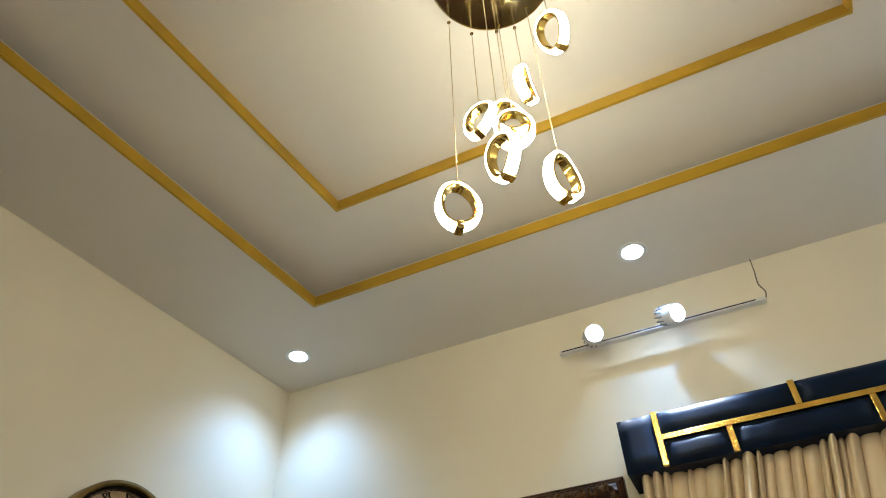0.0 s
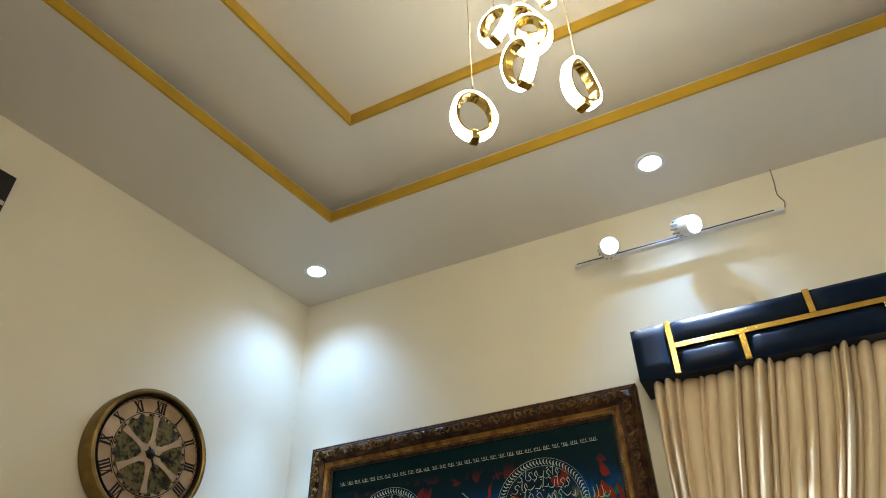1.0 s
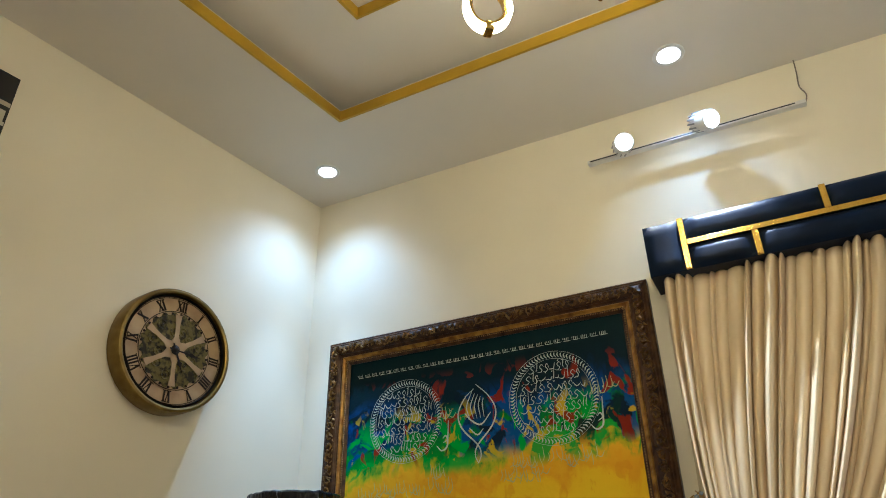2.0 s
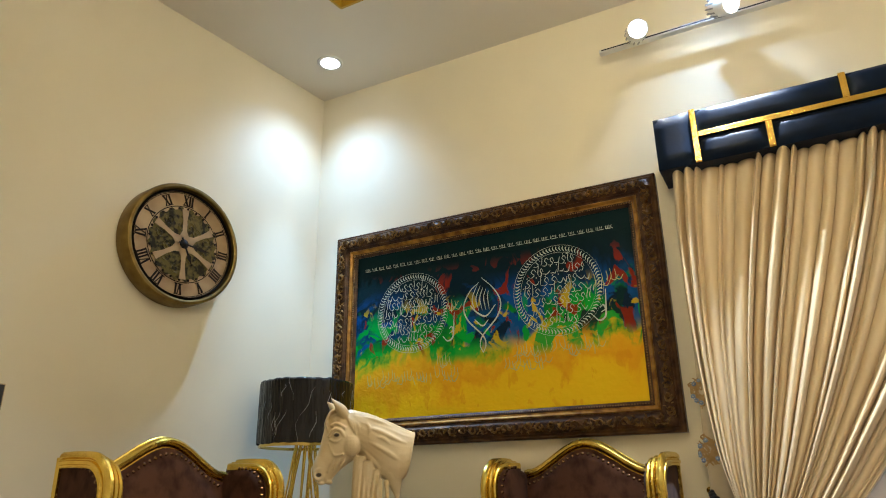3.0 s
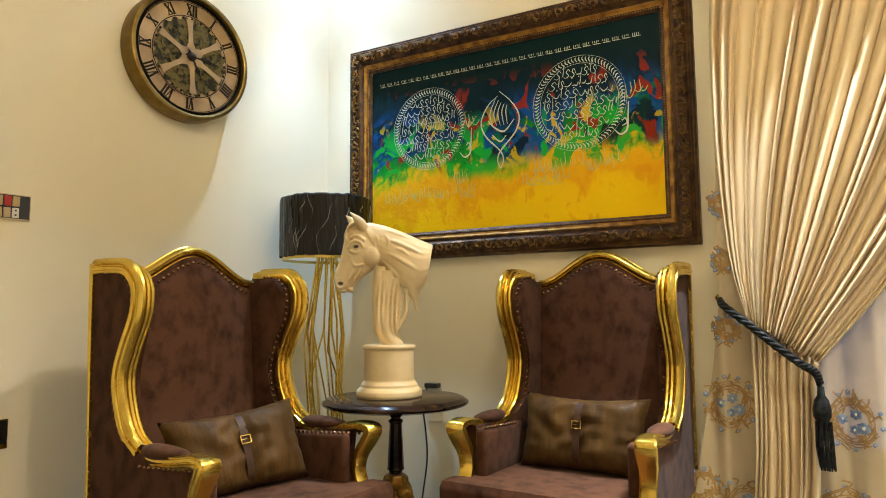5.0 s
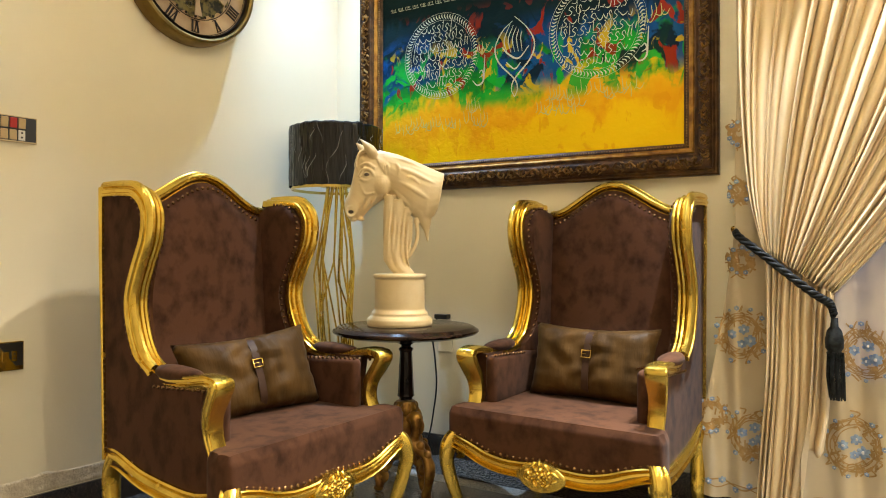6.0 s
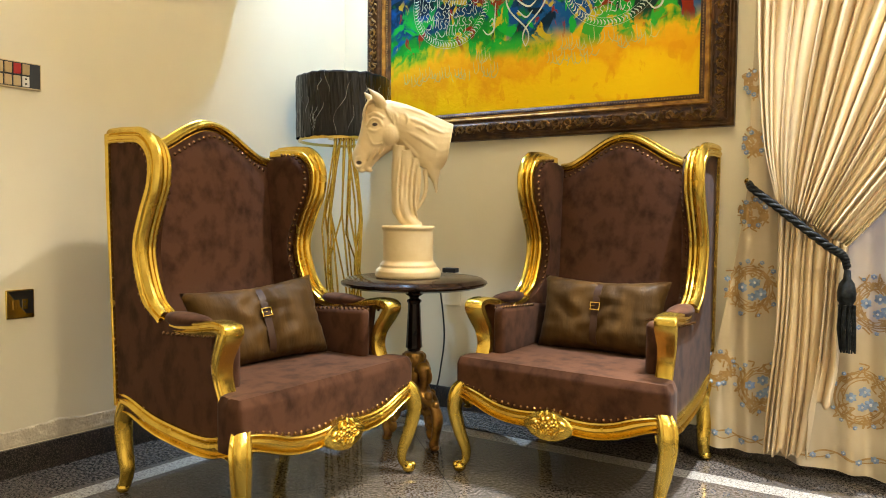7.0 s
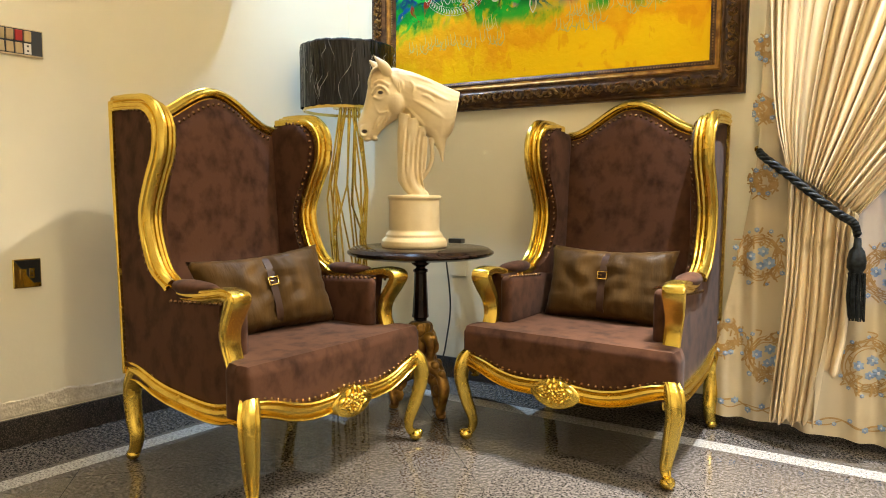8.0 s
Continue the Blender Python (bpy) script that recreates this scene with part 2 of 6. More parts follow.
# ---- window behind the curtains ----
win = thing("window_1", pose(0, 0, 0), "white framed window behind the curtains, dusk outside", "window", kind="structure")
bm = bmesh.new()
ox0, ox1, oz0, oz1 = WIN
fr = 0.05
box(bm, ox0, ox0 + fr, 0.08, 0.13, oz0, oz1, 0.004)
box(bm, ox1 - fr, ox1, 0.08, 0.13, oz0, oz1, 0.004)
box(bm, ox0 + fr, ox1 - fr, 0.08, 0.13, oz0, oz0 + fr, 0.004)
box(bm, ox0 + fr, ox1 - fr, 0.08, 0.13, oz1 - fr, oz1, 0.004)
box(bm, (ox0 + ox1) / 2 - 0.025, (ox0 + ox1) / 2 + 0.025, 0.08, 0.13, oz0 + fr, oz1 - fr, 0.004)
part("window_frame", bm, WHITEPLASTIC, win)
glass = bpy.data.materials.new("window_glass")
glass.use_nodes = True
gb = glass.node_tree.nodes["Principled BSDF"]
gb.inputs["Transmission Weight"].default_value, gb.inputs["Roughness"].default_value = 1.0, 0.02
for x0, x1 in ((ox0 + fr, (ox0 + ox1) / 2 - 0.025), ((ox0 + ox1) / 2 + 0.025, ox1 - fr)):
    part("pane", boxed(x0, x1, 0.10, 0.106, oz0 + fr, oz1 - fr), glass, win).visible_shadow = False
SKY = glow("dusk_sky", (0.45, 0.58, 1.0), 0.35)
tagged(part("backdrop", boxed(0.5, 5.5, 1.2, 1.22, -0.5, 4.0), SKY), "pale blue evening sky outside the window", "sky", kind="structure")

# ---- downlights ----
LED = glow("led_white", (0.93, 0.96, 1.0), 9.0)


def downlight():
    t = thing("downlight", pose(*DOWN[0], H), "round white recessed ceiling downlight, lit; set includes unseen added ones", "ceiling light", "recessed downlights")
    bm = bmesh.new()
    lathe(bm, [(0.052, 0.0), (0.052, -0.004), (0.068, -0.005), (0.072, -0.001), (0.072, 0.0)], 40)
    part("rim", bm, WHITEPLASTIC, t, "white rim", smooth=30)
    bm = bmesh.new()
    lathe(bm, [(0.0, -0.0045), (0.045, -0.0045), (0.053, -0.003), (0.053, 0.0)], 40)
    part("diffuser", bm, LED, t, "bright frosted diffuser")
    return t


first = downlight()
for (x, y), w in zip(DOWN, DOWN_W):
    if (x, y) != DOWN[0]:
        copy_thing(first, pose(x, y, H))
    # past the first two these only brighten the room from out of view
    if w:
        spot("downlight_lamp", pose(x, y, H - 0.012), w, COOL if y > -1 else WARM, 124 if y > -1 else 130, 1.0, 0.022)
    if y > -1 and x < 3:  # reflector: a broad beam with a brighter core
        spot("downlight_beam", pose(x, y, H - 0.012), 24 if x > 1 else 38, (0.32, 0.60, 1.0), 100, 1.0, 0.022)
        spot("downlight_core", pose(x, y, H - 0.012), 430 if x > 1 else 240, (0.84, 0.91, 1.0) if x > 1 else (0.46, 0.70, 1.0), 44, 1.0, 0.022)

# ---- spotlight rail under the ceiling ----
rail = thing("track_light", pose(1.703, -0.09, 2.998), "white spotlight track hung from a wire, two lit heads", "track light")
part("track", boxed(0, 0.972, -0.016, 0.016, -0.0085, 0.0085, bevel=0.002), WHITEPLASTIC, rail)
bm = bmesh.new()
box(bm, 0.012, 0.93, -0.0175, -0.0162, -0.002, 0.004)
part("groove", bm, BLACKPLASTIC, rail, "dark conductor groove")
for k in (0.955, 0.02):
    part("end_cap", boxed(k - 0.018, k + 0.018, -0.0165, 0.0165, -0.0095, 0.0095, bevel=0.002), WHITEPLASTIC, rail)
bm = bmesh.new()
tube(bm, spline([(0.972, 0, 0.0), (0.985, 0.01, 0.05), (0.975, 0.05, 0.13), (0.985, 0.07, 0.22), (0.99, 0.078, 0.305), (0.985, 0.085, 0.318)], 5), 0.003, 6)
part("hanging_wire", bm, material("grey_wire", (0.2, 0.17, 0.13), 0.5, scale=20), rail)


def track_head(x, aim):
    """A ribbed cylinder lamp on a short arm; aim is the way it points."""
    e = new("spot_head")
    e.parent = rail
    e.matrix_local = Matrix.Translation((x, -0.075, 0.005)) @ Vector(aim).to_track_quat("Z", "Y").to_matrix().to_4x4()
    bm = bmesh.new()
    lathe(bm, [(0.0, -0.055), (0.040, -0.055), (0.046, -0.04), (0.047, 0.045), (0.044, 0.05), (0.041, 0.05), (0.041, 0.046)], 36)
    part("housing", bm, WHITEPLASTIC, e, smooth=35)
    bm = bmesh.new()
    for i in range(14):
        a = 2 * math.pi * i / 14
        c, s = math.cos(a), math.sin(a)
        p = [(0.040, -0.0035), (0.0485, -0.0035), (0.0485, 0.0035), (0.040, 0.0035)]
        prism(bm, [(u * c - v * s, u * s + v * c) for u, v in p], 2, -0.062, -0.012)
    part("fins", bm, material("grey_fins", (0.25, 0.25, 0.25), 0.4, scale=20), e, "dark cooling fins")
    bm = bmesh.new()
    lathe(bm, [(0.0, 0.058), (0.024, 0.055), (0.041, 0.046)], 36)
    part("lens", bm, LED, e, "bright frosted lens", smooth=True)
    part("arm", boxed(x - 0.02, x + 0.02, -0.07, -0.018, -0.018, 0.008, bevel=0.004), WHITEPLASTIC, rail)
    return e


h1 = track_head(0.19, (0.25, -0.85, -0.40))
h2 = track_head(0.56, (0.62, -0.62, -0.48))
for x, aim in ((0.19, (-0.12, -0.70, -0.95)), (0.56, (0.0, -0.70, -0.95))):
    o = Vector((1.703 + x, -0.165, 3.003)) + Vector(aim).normalized() * 0.075
    spot("track_lamp", look(o, o + Vector(aim)), 210, (1.0, 0.92, 0.78), 84, 0.7, 0.04)

# ---- chandelier of rings ----
CX, CY = 2.06, -1.815
ch = thing("ring_chandelier", pose(CX, CY, Z2), "brass pendant cluster of glowing rings on thin wires", "chandelier")
bm = bmesh.new()
lathe(bm, [(0.0, -0.03), (0.222, -0.03), (0.23, -0.025), (0.23, 0.0)], 64)
part("canopy", bm, CHROME, ch, "mirror polished brass disc", smooth=30)
RINGGLOW = glow("ring_led", (1.0, 0.85, 0.53), 62.0)
WIREMAT = material("gold_wire", (0.45, 0.34, 0.16), 0.35, 0.6, scale=20)


def pendant_ring(x, y, ztop, turn, tilt, size=0.058):
    bm = bmesh.new()
    tube(bm, [Vector((x - CX, y - CY, -0.03)), Vector((x - CX, y - CY, ztop + 0.012 - Z2))], 0.0016, 6, ref=(1, 0, 0))
    part("wire", bm, WIREMAT, ch, "thin gold wire")
    bm = bmesh.new()
    lathe(bm, [(0.007, -0.034), (0.007, -0.031), (0.003, -0.026)], 12, at=(x - CX, y - CY, 0))
    part("wire_grip", bm, BRASS, ch)
    e = new("ring")
    e.parent = ch
    e.matrix_local = Matrix.Translation((x - CX, y - CY, ztop - size * 1.25 - Z2)) @ pose(0, 0, 0, tilt, 0, turn)
    # egg-shaped hoop in the local xz plane: gilded inner body, glowing outer skin
    path = [Vector((size * 0.86 * math.cos(a), 0.005 * math.sin(2 * a), size * 1.2 * math.sin(a))) for a in [2 * math.pi * i / 48 for i in range(48)]]
    bm = bmesh.new()
    sweep(bm, path, [(-0.0165, -0.003), (-0.0165, 0.003), (-0.011, 0.008), (0.011, 0.008), (0.0165, 0.003), (0.0165, -0.003)], (0, 1, 0), closed=True)
    part("hoop", bm, BRASS, e, "polished brass inner hoop", smooth=40)
    bm = bmesh.new()
    sweep(bm, path, [(-0.015, -0.0025), (0.015, -0.0025), (0.018, -0.008), (0.011, -0.014), (-0.011, -0.014), (-0.018, -0.008)], (0, 1, 0), closed=True)
    part("light_strip", bm, RINGGLOW, e, "glowing white strip", smooth=True)
    bm = bmesh.new()
    lathe(bm, [(0.010, -0.004), (0.010, 0.006), (0.004, 0.014)], 12, at=(0, 0, size * 1.2 + 0.018))
    part("cap", bm, BRASS, e)
    bm = box(bmesh.new(), -0.012, 0.012, -0.0185, 0.0185, -size * 1.2 - 0.021, -size * 1.2 + 0.006, 0.004)
    part("clasp", bm, BRASS, e)


for args in ((1.844, -1.703, 2.502, 38, 4), (1.904, -1.624, 2.968, -20, -6), (1.997, -1.74, 2.595, -35, 5), (1.993, -1.591, 2.962, 40, 0),
             (2.007, -1.602, 2.882, 15, 6), (2.061, -1.576, 3.133, 85, 0), (2.126, -1.633, 2.555, 62, 5), (2.203, -1.69, 3.194, -40, 18)):
    pendant_ring(*args)
# ---- framed painting ----
PX0, PX1, PZ0, PZ1 = 0.178, 1.870, 1.255, 2.353
CX0, CX1, CZ0, CZ1 = 0.288, 1.741, 1.385, 2.248
pic = thing("framed_painting", pose(0, 0, 0), "large colourful calligraphy painting in an ornate gilt wooden frame", "painting")
GILTLEAF = material("worn_gilt_leaf", (0.45, 0.28, 0.10), 0.36, 0.75, second=(0.13, 0.070, 0.022), scale=30, rough_vary=0.08)
fw = PX1 - CX1
cor = [Vector((PX0, -0.004, PZ0)), Vector((PX1, -0.004, PZ0)), Vector((PX1, -0.004, PZ1)), Vector((PX0, -0.004, PZ1))]


def framing(name, prof, mat, label):
    bm = bmesh.new()
    sweep(bm, cor, [(a, -b) for a, b in prof], (0, -1, 0), closed=True)
    return part(name, bm, mat, pic, label, smooth=35)


framing("outer_border", [(0.0, 0), (0.038, 0.0), (0.045, 0.006), (0.043, 0.012), (0.048, 0.018), (0.046, 0.024), (0.0, 0.024)], FRAMEWOOD, "dark carved outer edge")
framing("carved_band", [(0.0, 0.0235), (0.048, 0.0235), (0.060, 0.034), (0.065, 0.048), (0.060, 0.062), (0.048, 0.072), (0.0, 0.072)], FRAMEWOOD, "rounded band behind the leaf carving")
framing("inner_cove", [(0.0, 0.0715), (0.046, 0.0715), (0.037, 0.080), (0.036, 0.088), (0.0, 0.088)], FRAMEWOOD, "dark inner cove")
framing("inner_fillet", [(0.0, 0.0875), (0.040, 0.0875), (0.044, 0.092), (0.041, 0.098), (0.034, 0.102), (0.033, 0.108), (0.0, 0.108)], DARKGOLD, "gilt inner fillet")
framing("sight_edge", [(0.0, 0.1075), (0.031, 0.1075), (0.033, 0.114), (0.027, fw - 0.006), (0.022, fw), (0.0, fw)], FRAMEWOOD, "dark beaded inner edge")
# raised leaf scrolls round the band
rng = random.Random(5)
bm = bmesh.new()
beads = bmesh.new()
step = 0.050


def leaf(bm, c, ang, l, w, d):
    m = Matrix.Translation(c) @ Matrix.Rotation(ang, 4, "Y")
    vs = [bm.verts.new(m @ Vector(p)) for p in ((-l, 0, 0), (-l * 0.3, 0, w), (l * 0.5, 0, w * 0.75), (l, 0, w * 0.2), (l * 0.5, 0, -w * 0.5), (-l * 0.3, 0, -w * 0.8), (-0.2 * l, -d, 0), (0.5 * l, -d, 0.1 * w))]
    for a, b, t in ((0, 1, 6), (5, 0, 6), (4, 5, 6), (2, 3, 7), (3, 4, 7)):
        bm.faces.new((vs[a], vs[b], vs[t]))
    bm.faces.new((vs[1], vs[2], vs[7], vs[6]))
    bm.faces.new((vs[4], vs[6], vs[7]))
    bm.faces.new(vs[:6][::-1])


for side in range(4):
    a, b = cor[side], cor[(side + 1) % 4]
    d = (b - a).normalized()
    inn = Vector((-d.z, 0, d.x))
    base = math.atan2(-d.z, d.x)
    length = (b - a).length - 0.10
    n = int(length / step)
    for i in range(n):
        c0 = a + d * (0.05 + length * (i + 0.5) / n)
        up = 1 if i % 2 else -1
        for k in range(8):  # a curled frond
            t = k / 7 * 4.4
            q = 0.018 * (1 - 0.13 * t)
            dx, dw = q * math.cos(t), up * q * math.sin(t) * 0.95
            c = c0 + d * (dx + rng.uniform(-0.002, 0.002)) + inn * (0.048 + dw) + Vector((0, -0.067 + 0.30 * abs(dw), 0))
            leaf(bm, c, base - up * (t + 1.2) + rng.uniform(-0.35, 0.35), rng.uniform(0.008, 0.012), rng.uniform(0.004, 0.006), 0.008)
        for k in range(7):
            w = rng.uniform(-0.020, 0.020)
            c = c0 + d * rng.uniform(-0.028, 0.028) + inn * (0.048 + w) + Vector((0, -0.0655 + 0.32 * abs(w), 0))
            leaf(bm, c, base + rng.uniform(-1.4, 1.4), rng.uniform(0.007, 0.012), rng.uniform(0.003, 0.005), 0.006)
    m = int(((b - a).length - 0.2) / 0.011)
    for i in range(m):
        c = a + d * (0.105 + ((b - a).length - 0.21) * (i + 0.5) / m) + inn * 0.1165 + Vector((0, -0.0365, 0))
        leaf(beads, c, base, 0.0045, 0.004, 0.004)
part("leaf_carving", bm, GILTLEAF, pic, "raised gilt leaf scrolls")["kind"] = "stuff"
part("beading", beads, GILTLEAF, pic, "tiny beads")["kind"] = "stuff"

# the painted canvas
cv = bpy.data.materials.new("painted_canvas")
cv.use_nodes = True
nt = cv.node_tree
N, LK = nt.nodes, nt.links.new
pb = N["Principled BSDF"]
pb.inputs["Roughness"].default_value = 0.5
pb.inputs["Specular IOR Level"].default_value = 0.08
tc = N.new("ShaderNodeTexCoord")
sep = N.new("ShaderNodeSeparateXYZ")
LK(tc.outputs["Object"], sep.inputs[0])


def tex(scale, detail=5, distort=0.0, stretch=(1, 1, 1)):
    mp = N.new("ShaderNodeMapping")
    mp.inputs["Scale"].default_value = stretch
    LK(tc.outputs["Object"], mp.inputs[0])
    t = N.new("ShaderNodeTexNoise")
    t.inputs["Scale"].default_value, t.inputs["Detail"].default_value, t.inputs["Distortion"].default_value = scale, detail, distort
    LK(mp.outputs[0], t.inputs["Vector"])
    return t.outputs["Fac"]


def maths(op, a, b):
    n = N.new("ShaderNodeMath")
    n.operation = op
    for i, v in enumerate((a, b)):
        if isinstance(v, (int, float)):
            n.inputs[i].default_value = v
        else:
            LK(v, n.inputs[i])
    return n.outputs[0]


def mixed(fac, a, b):
    n = N.new("ShaderNodeMix")
    n.data_type = "RGBA"
    LK(fac, n.inputs["Factor"])
    for k, v in (("A", a), ("B", b)):
        if isinstance(v, tuple):
            n.inputs[k].default_value = (*v, 1)
        else:
            LK(v, n.inputs[k])
    return n.outputs["Result"]


def stepped(v, lo, hi):
    n = N.new("ShaderNodeMapRange")
    n.interpolation_type = "SMOOTHSTEP"
    n.inputs["From Min"].default_value, n.inputs["From Max"].default_value = lo, hi
    LK(v, n.inputs["Value"])
    return n.outputs[0]


lean = maths("MULTIPLY", maths("SUBTRACT", 0.75, sep.outputs["X"]), 0.075)
hgt = maths("ADD", maths("ADD", sep.outputs["Z"], lean), maths("MULTIPLY", maths("SUBTRACT", tex(6, 6, 0.8), 0.5), 0.36))
hgt = maths("ADD", hgt, maths("MULTIPLY", maths("SUBTRACT", tex(30, 5, 0.6, (1, 1, 0.4)), 0.5), 0.16))
ramp = N.new("ShaderNodeValToRGB")
cr = ramp.color_ramp
hh = CZ1 - CZ0
cols = [(0.0, (0.80, 0.52, 0.004)), (0.12, (0.80, 0.50, 0.004)), (0.20, (0.74, 0.36, 0.006)), (0.30, (0.76, 0.42, 0.008)), (0.36, (0.42, 0.42, 0.01)),
        (0.41, (0.01, 0.27, 0.02)), (0.49, (0.005, 0.16, 0.025)), (0.54, (0.004, 0.05, 0.13)), (0.62, (0.003, 0.022, 0.06)), (0.70, (0.003, 0.014, 0.020)), (1.0, (0.003, 0.018, 0.022))]
cr.elements[0].position, cr.elements[0].color = cols[0][0], (*cols[0][1], 1)
cr.elements[1].position, cr.elements[1].color = cols[-1][0], (*cols[-1][1], 1)
for p, c in cols[1:-1]:
    cr.elements.new(p).color = (*c, 1)
LK(maths("DIVIDE", hgt, hh), ramp.inputs[0])
col = ramp.outputs[0]


def zone(a, b, c, d):
    """One between heights b and c, fading to nothing at a and d."""
    return maths("MULTIPLY", stepped(sep.outputs["Z"], a, b), maths("SUBTRACT", 1.0, stepped(sep.outputs["Z"], c, d)))


def daub(scale, lo, hi, area, colour, amount=0.95, distort=1.2):
    global col
    col = mixed(maths("MULTIPLY", maths("MULTIPLY", stepped(tex(scale, 4, distort, (1, 1, 0.75)), lo, hi), area), amount), col, colour)


daub(5.2, 0.50, 0.57, zone(0.26, 0.36, 0.50, 0.66), (0.004, 0.062, 0.24))
daub(7.3, 0.52, 0.57, zone(0.22, 0.28, 0.42, 0.58), (0.008, 0.36, 0.03))
daub(6.1, 0.58, 0.63, zone(0.28, 0.36, 0.55, 0.66), (0.003, 0.012, 0.022))
daub(10.0, 0.59, 0.63, zone(0.26, 0.34, 0.60, 0.74), (0.24, 0.02, 0.007), 0.95, 0.8)
daub(14.0, 0.61, 0.65, zone(0.24, 0.32, 0.48, 0.60), (0.55, 0.40, 0.01), 0.9, 0.8)
daub(19.0, 0.58, 0.66, zone(-0.1, 0.0, 0.22, 0.32), (0.68, 0.30, 0.006), 0.55, 0.5)
LK(col, pb.inputs["Base Color"])
bp = N.new("ShaderNodeBump")
bp.inputs["Strength"].default_value, bp.inputs["Distance"].default_value = 0.25, 0.01
LK(tex(38, 5, 0.5), bp.inputs["Height"])
LK(bp.outputs[0], pb.inputs["Normal"])
can = part("canvas", boxed(0, CX1 - CX0 + 0.01, -0.022, -0.004, 0, CZ1 - CZ0 + 0.01), cv, pic, "abstract canvas from dark teal over green to yellow")
can.location = (CX0 - 0.005, 0, CZ0 - 0.005)
INK = material("pale_paint_stroke", (0.56, 0.57, 0.46), 0.5, second=(0.36, 0.44, 0.38), scale=30)
CW, CHT = CX1 - CX0, CZ1 - CZ0


def ribbon(bm, pts, w):
    """A flat brush stroke on the canvas through (x, z) points."""
    p = spline([(x, 0, z) for x, z in pts], 5)
    n = len(p)
    L, R = [], []
    for i, q in enumerate(p):
        t = (p[min(i + 1, n - 1)] - p[max(i - 1, 0)]).normalized()
        k = w * (0.35 + 0.65 * math.sin(math.pi * (i + 0.6) / (n + 0.2)))
        s = Vector((-t.z, 0, t.x)) * k / 2
        s *= 0.8
        L.append(bm.verts.new(q + s + Vector((0, -0.0245, 0))))
        R.append(bm.verts.new(q - s + Vector((0, -0.0245, 0))))
    for i in range(n - 1):
        bm.faces.new((L[i], L[i + 1], R[i + 1], R[i]))


def strokes(name, bm, label=""):
    o = part(name, bm, INK, can, label)
    return o


def medallion(u, v, r, seed):
    """Ring of dashes filled with rows of brush strokes."""
    g = random.Random(seed)
    cx, cz = u * CW, v * CHT
    bm = bmesh.new()
    for i in range(80):
        a = 2 * math.pi * i / 80
        pts = [(cx + (r - 0.022) * math.cos(a), cz + (r - 0.022) * math.sin(a)), (cx + (r - 0.01) * math.cos(a + 0.05), cz + (r - 0.01) * math.sin(a + 0.05)),
               (cx + r * math.cos(a + 0.04), cz + r * math.sin(a + 0.04))]
        ribbon(bm, pts, 0.0065)
    for k in (r + 0.006, r - 0.028):
        ribbon(bm, [(cx + k * math.cos(a / 24 * 2 * math.pi), cz + k * math.sin(a / 24 * 2 * math.pi)) for a in range(25)], 0.0022)
    strokes("dash_ring", bm)["kind"] = "stuff"
    bm = bmesh.new()
    rr = r - 0.038
    for row in range(7):
        z = cz + rr * (0.84 - row * 0.28)
        half = math.sqrt(max(0.0, rr * rr - (z - cz) ** 2)) * 0.95
        x = cx + half
        while x > cx - half:
            w = g.uniform(0.016, 0.040)
            k = g.random()
            e = lambda q: g.uniform(-q, q)
            if k < 0.30:
                ribbon(bm, [(x, z + 0.034 + e(0.008)), (x - 0.004 + e(0.004), z), (x - 0.005 + e(0.006), z - 0.012)], 0.0044)
                w = 0.013
            elif k < 0.62:
                ribbon(bm, [(x, z + g.uniform(0.0, 0.018)), (x - w * 0.25, z - 0.010 + e(0.004)), (x - w * 0.6, z - 0.013 + e(0.005)), (x - w, z + e(0.012))], 0.0052)
            else:
                ribbon(bm, [(x, z + e(0.006)), (x - w * 0.3, z + 0.017), (x - w * 0.65, z + 0.005), (x - w * 0.3, z - 0.009), (x - w * 0.6, z - 0.02), (x - w * 1.1, z - 0.016)], 0.0042)
            if g.random() < 0.55:
                q = (x - w / 2 + e(0.005), z + g.choice((-0.022, 0.026)))
                ribbon(bm, [(q[0], q[1]), (q[0] - 0.005, q[1] - 0.003)], 0.006)
            x -= w
    strokes("stroke_patch", bm)["kind"] = "stuff"


medallion(0.246, 0.590, 0.195, 3)
medallion(0.763, 0.598, 0.203, 8)
bm = bmesh.new()  # teardrop loop between the medallions
tx, tz = 0.507 * CW, 0.545 * CHT
ribbon(bm, [(tx, tz - 0.20), (tx - 0.014, tz - 0.165), (tx, tz - 0.12), (tx + 0.075, tz - 0.04), (tx + 0.095, tz + 0.03), (tx + 0.06, tz + 0.10), (tx, tz + 0.16)], 0.009)
ribbon(bm, [(tx, tz - 0.20), (tx + 0.014, tz - 0.165), (tx, tz - 0.12), (tx - 0.075, tz - 0.04), (tx - 0.095, tz + 0.03), (tx - 0.06, tz + 0.10), (tx - 0.01, tz + 0.14)], 0.009)
for k in range(5):
    ribbon(bm, [(tx - 0.02 + k * 0.014, tz + 0.13 - 0.01 * k), (tx - 0.05 + k * 0.02, tz + 0.06), (tx - 0.035 + k * 0.018, tz - 0.0)], 0.006)
ribbon(bm, [(tx + 0.07, tz + 0.02), (tx + 0.02, tz - 0.03), (tx - 0.03, tz - 0.005), (tx - 0.06, tz + 0.03)], 0.01)
ribbon(bm, [(tx + 0.03, tz - 0.05), (tx, tz - 0.075), (tx - 0.04, tz - 0.04)], 0.009)
strokes("teardrop_stroke", bm)
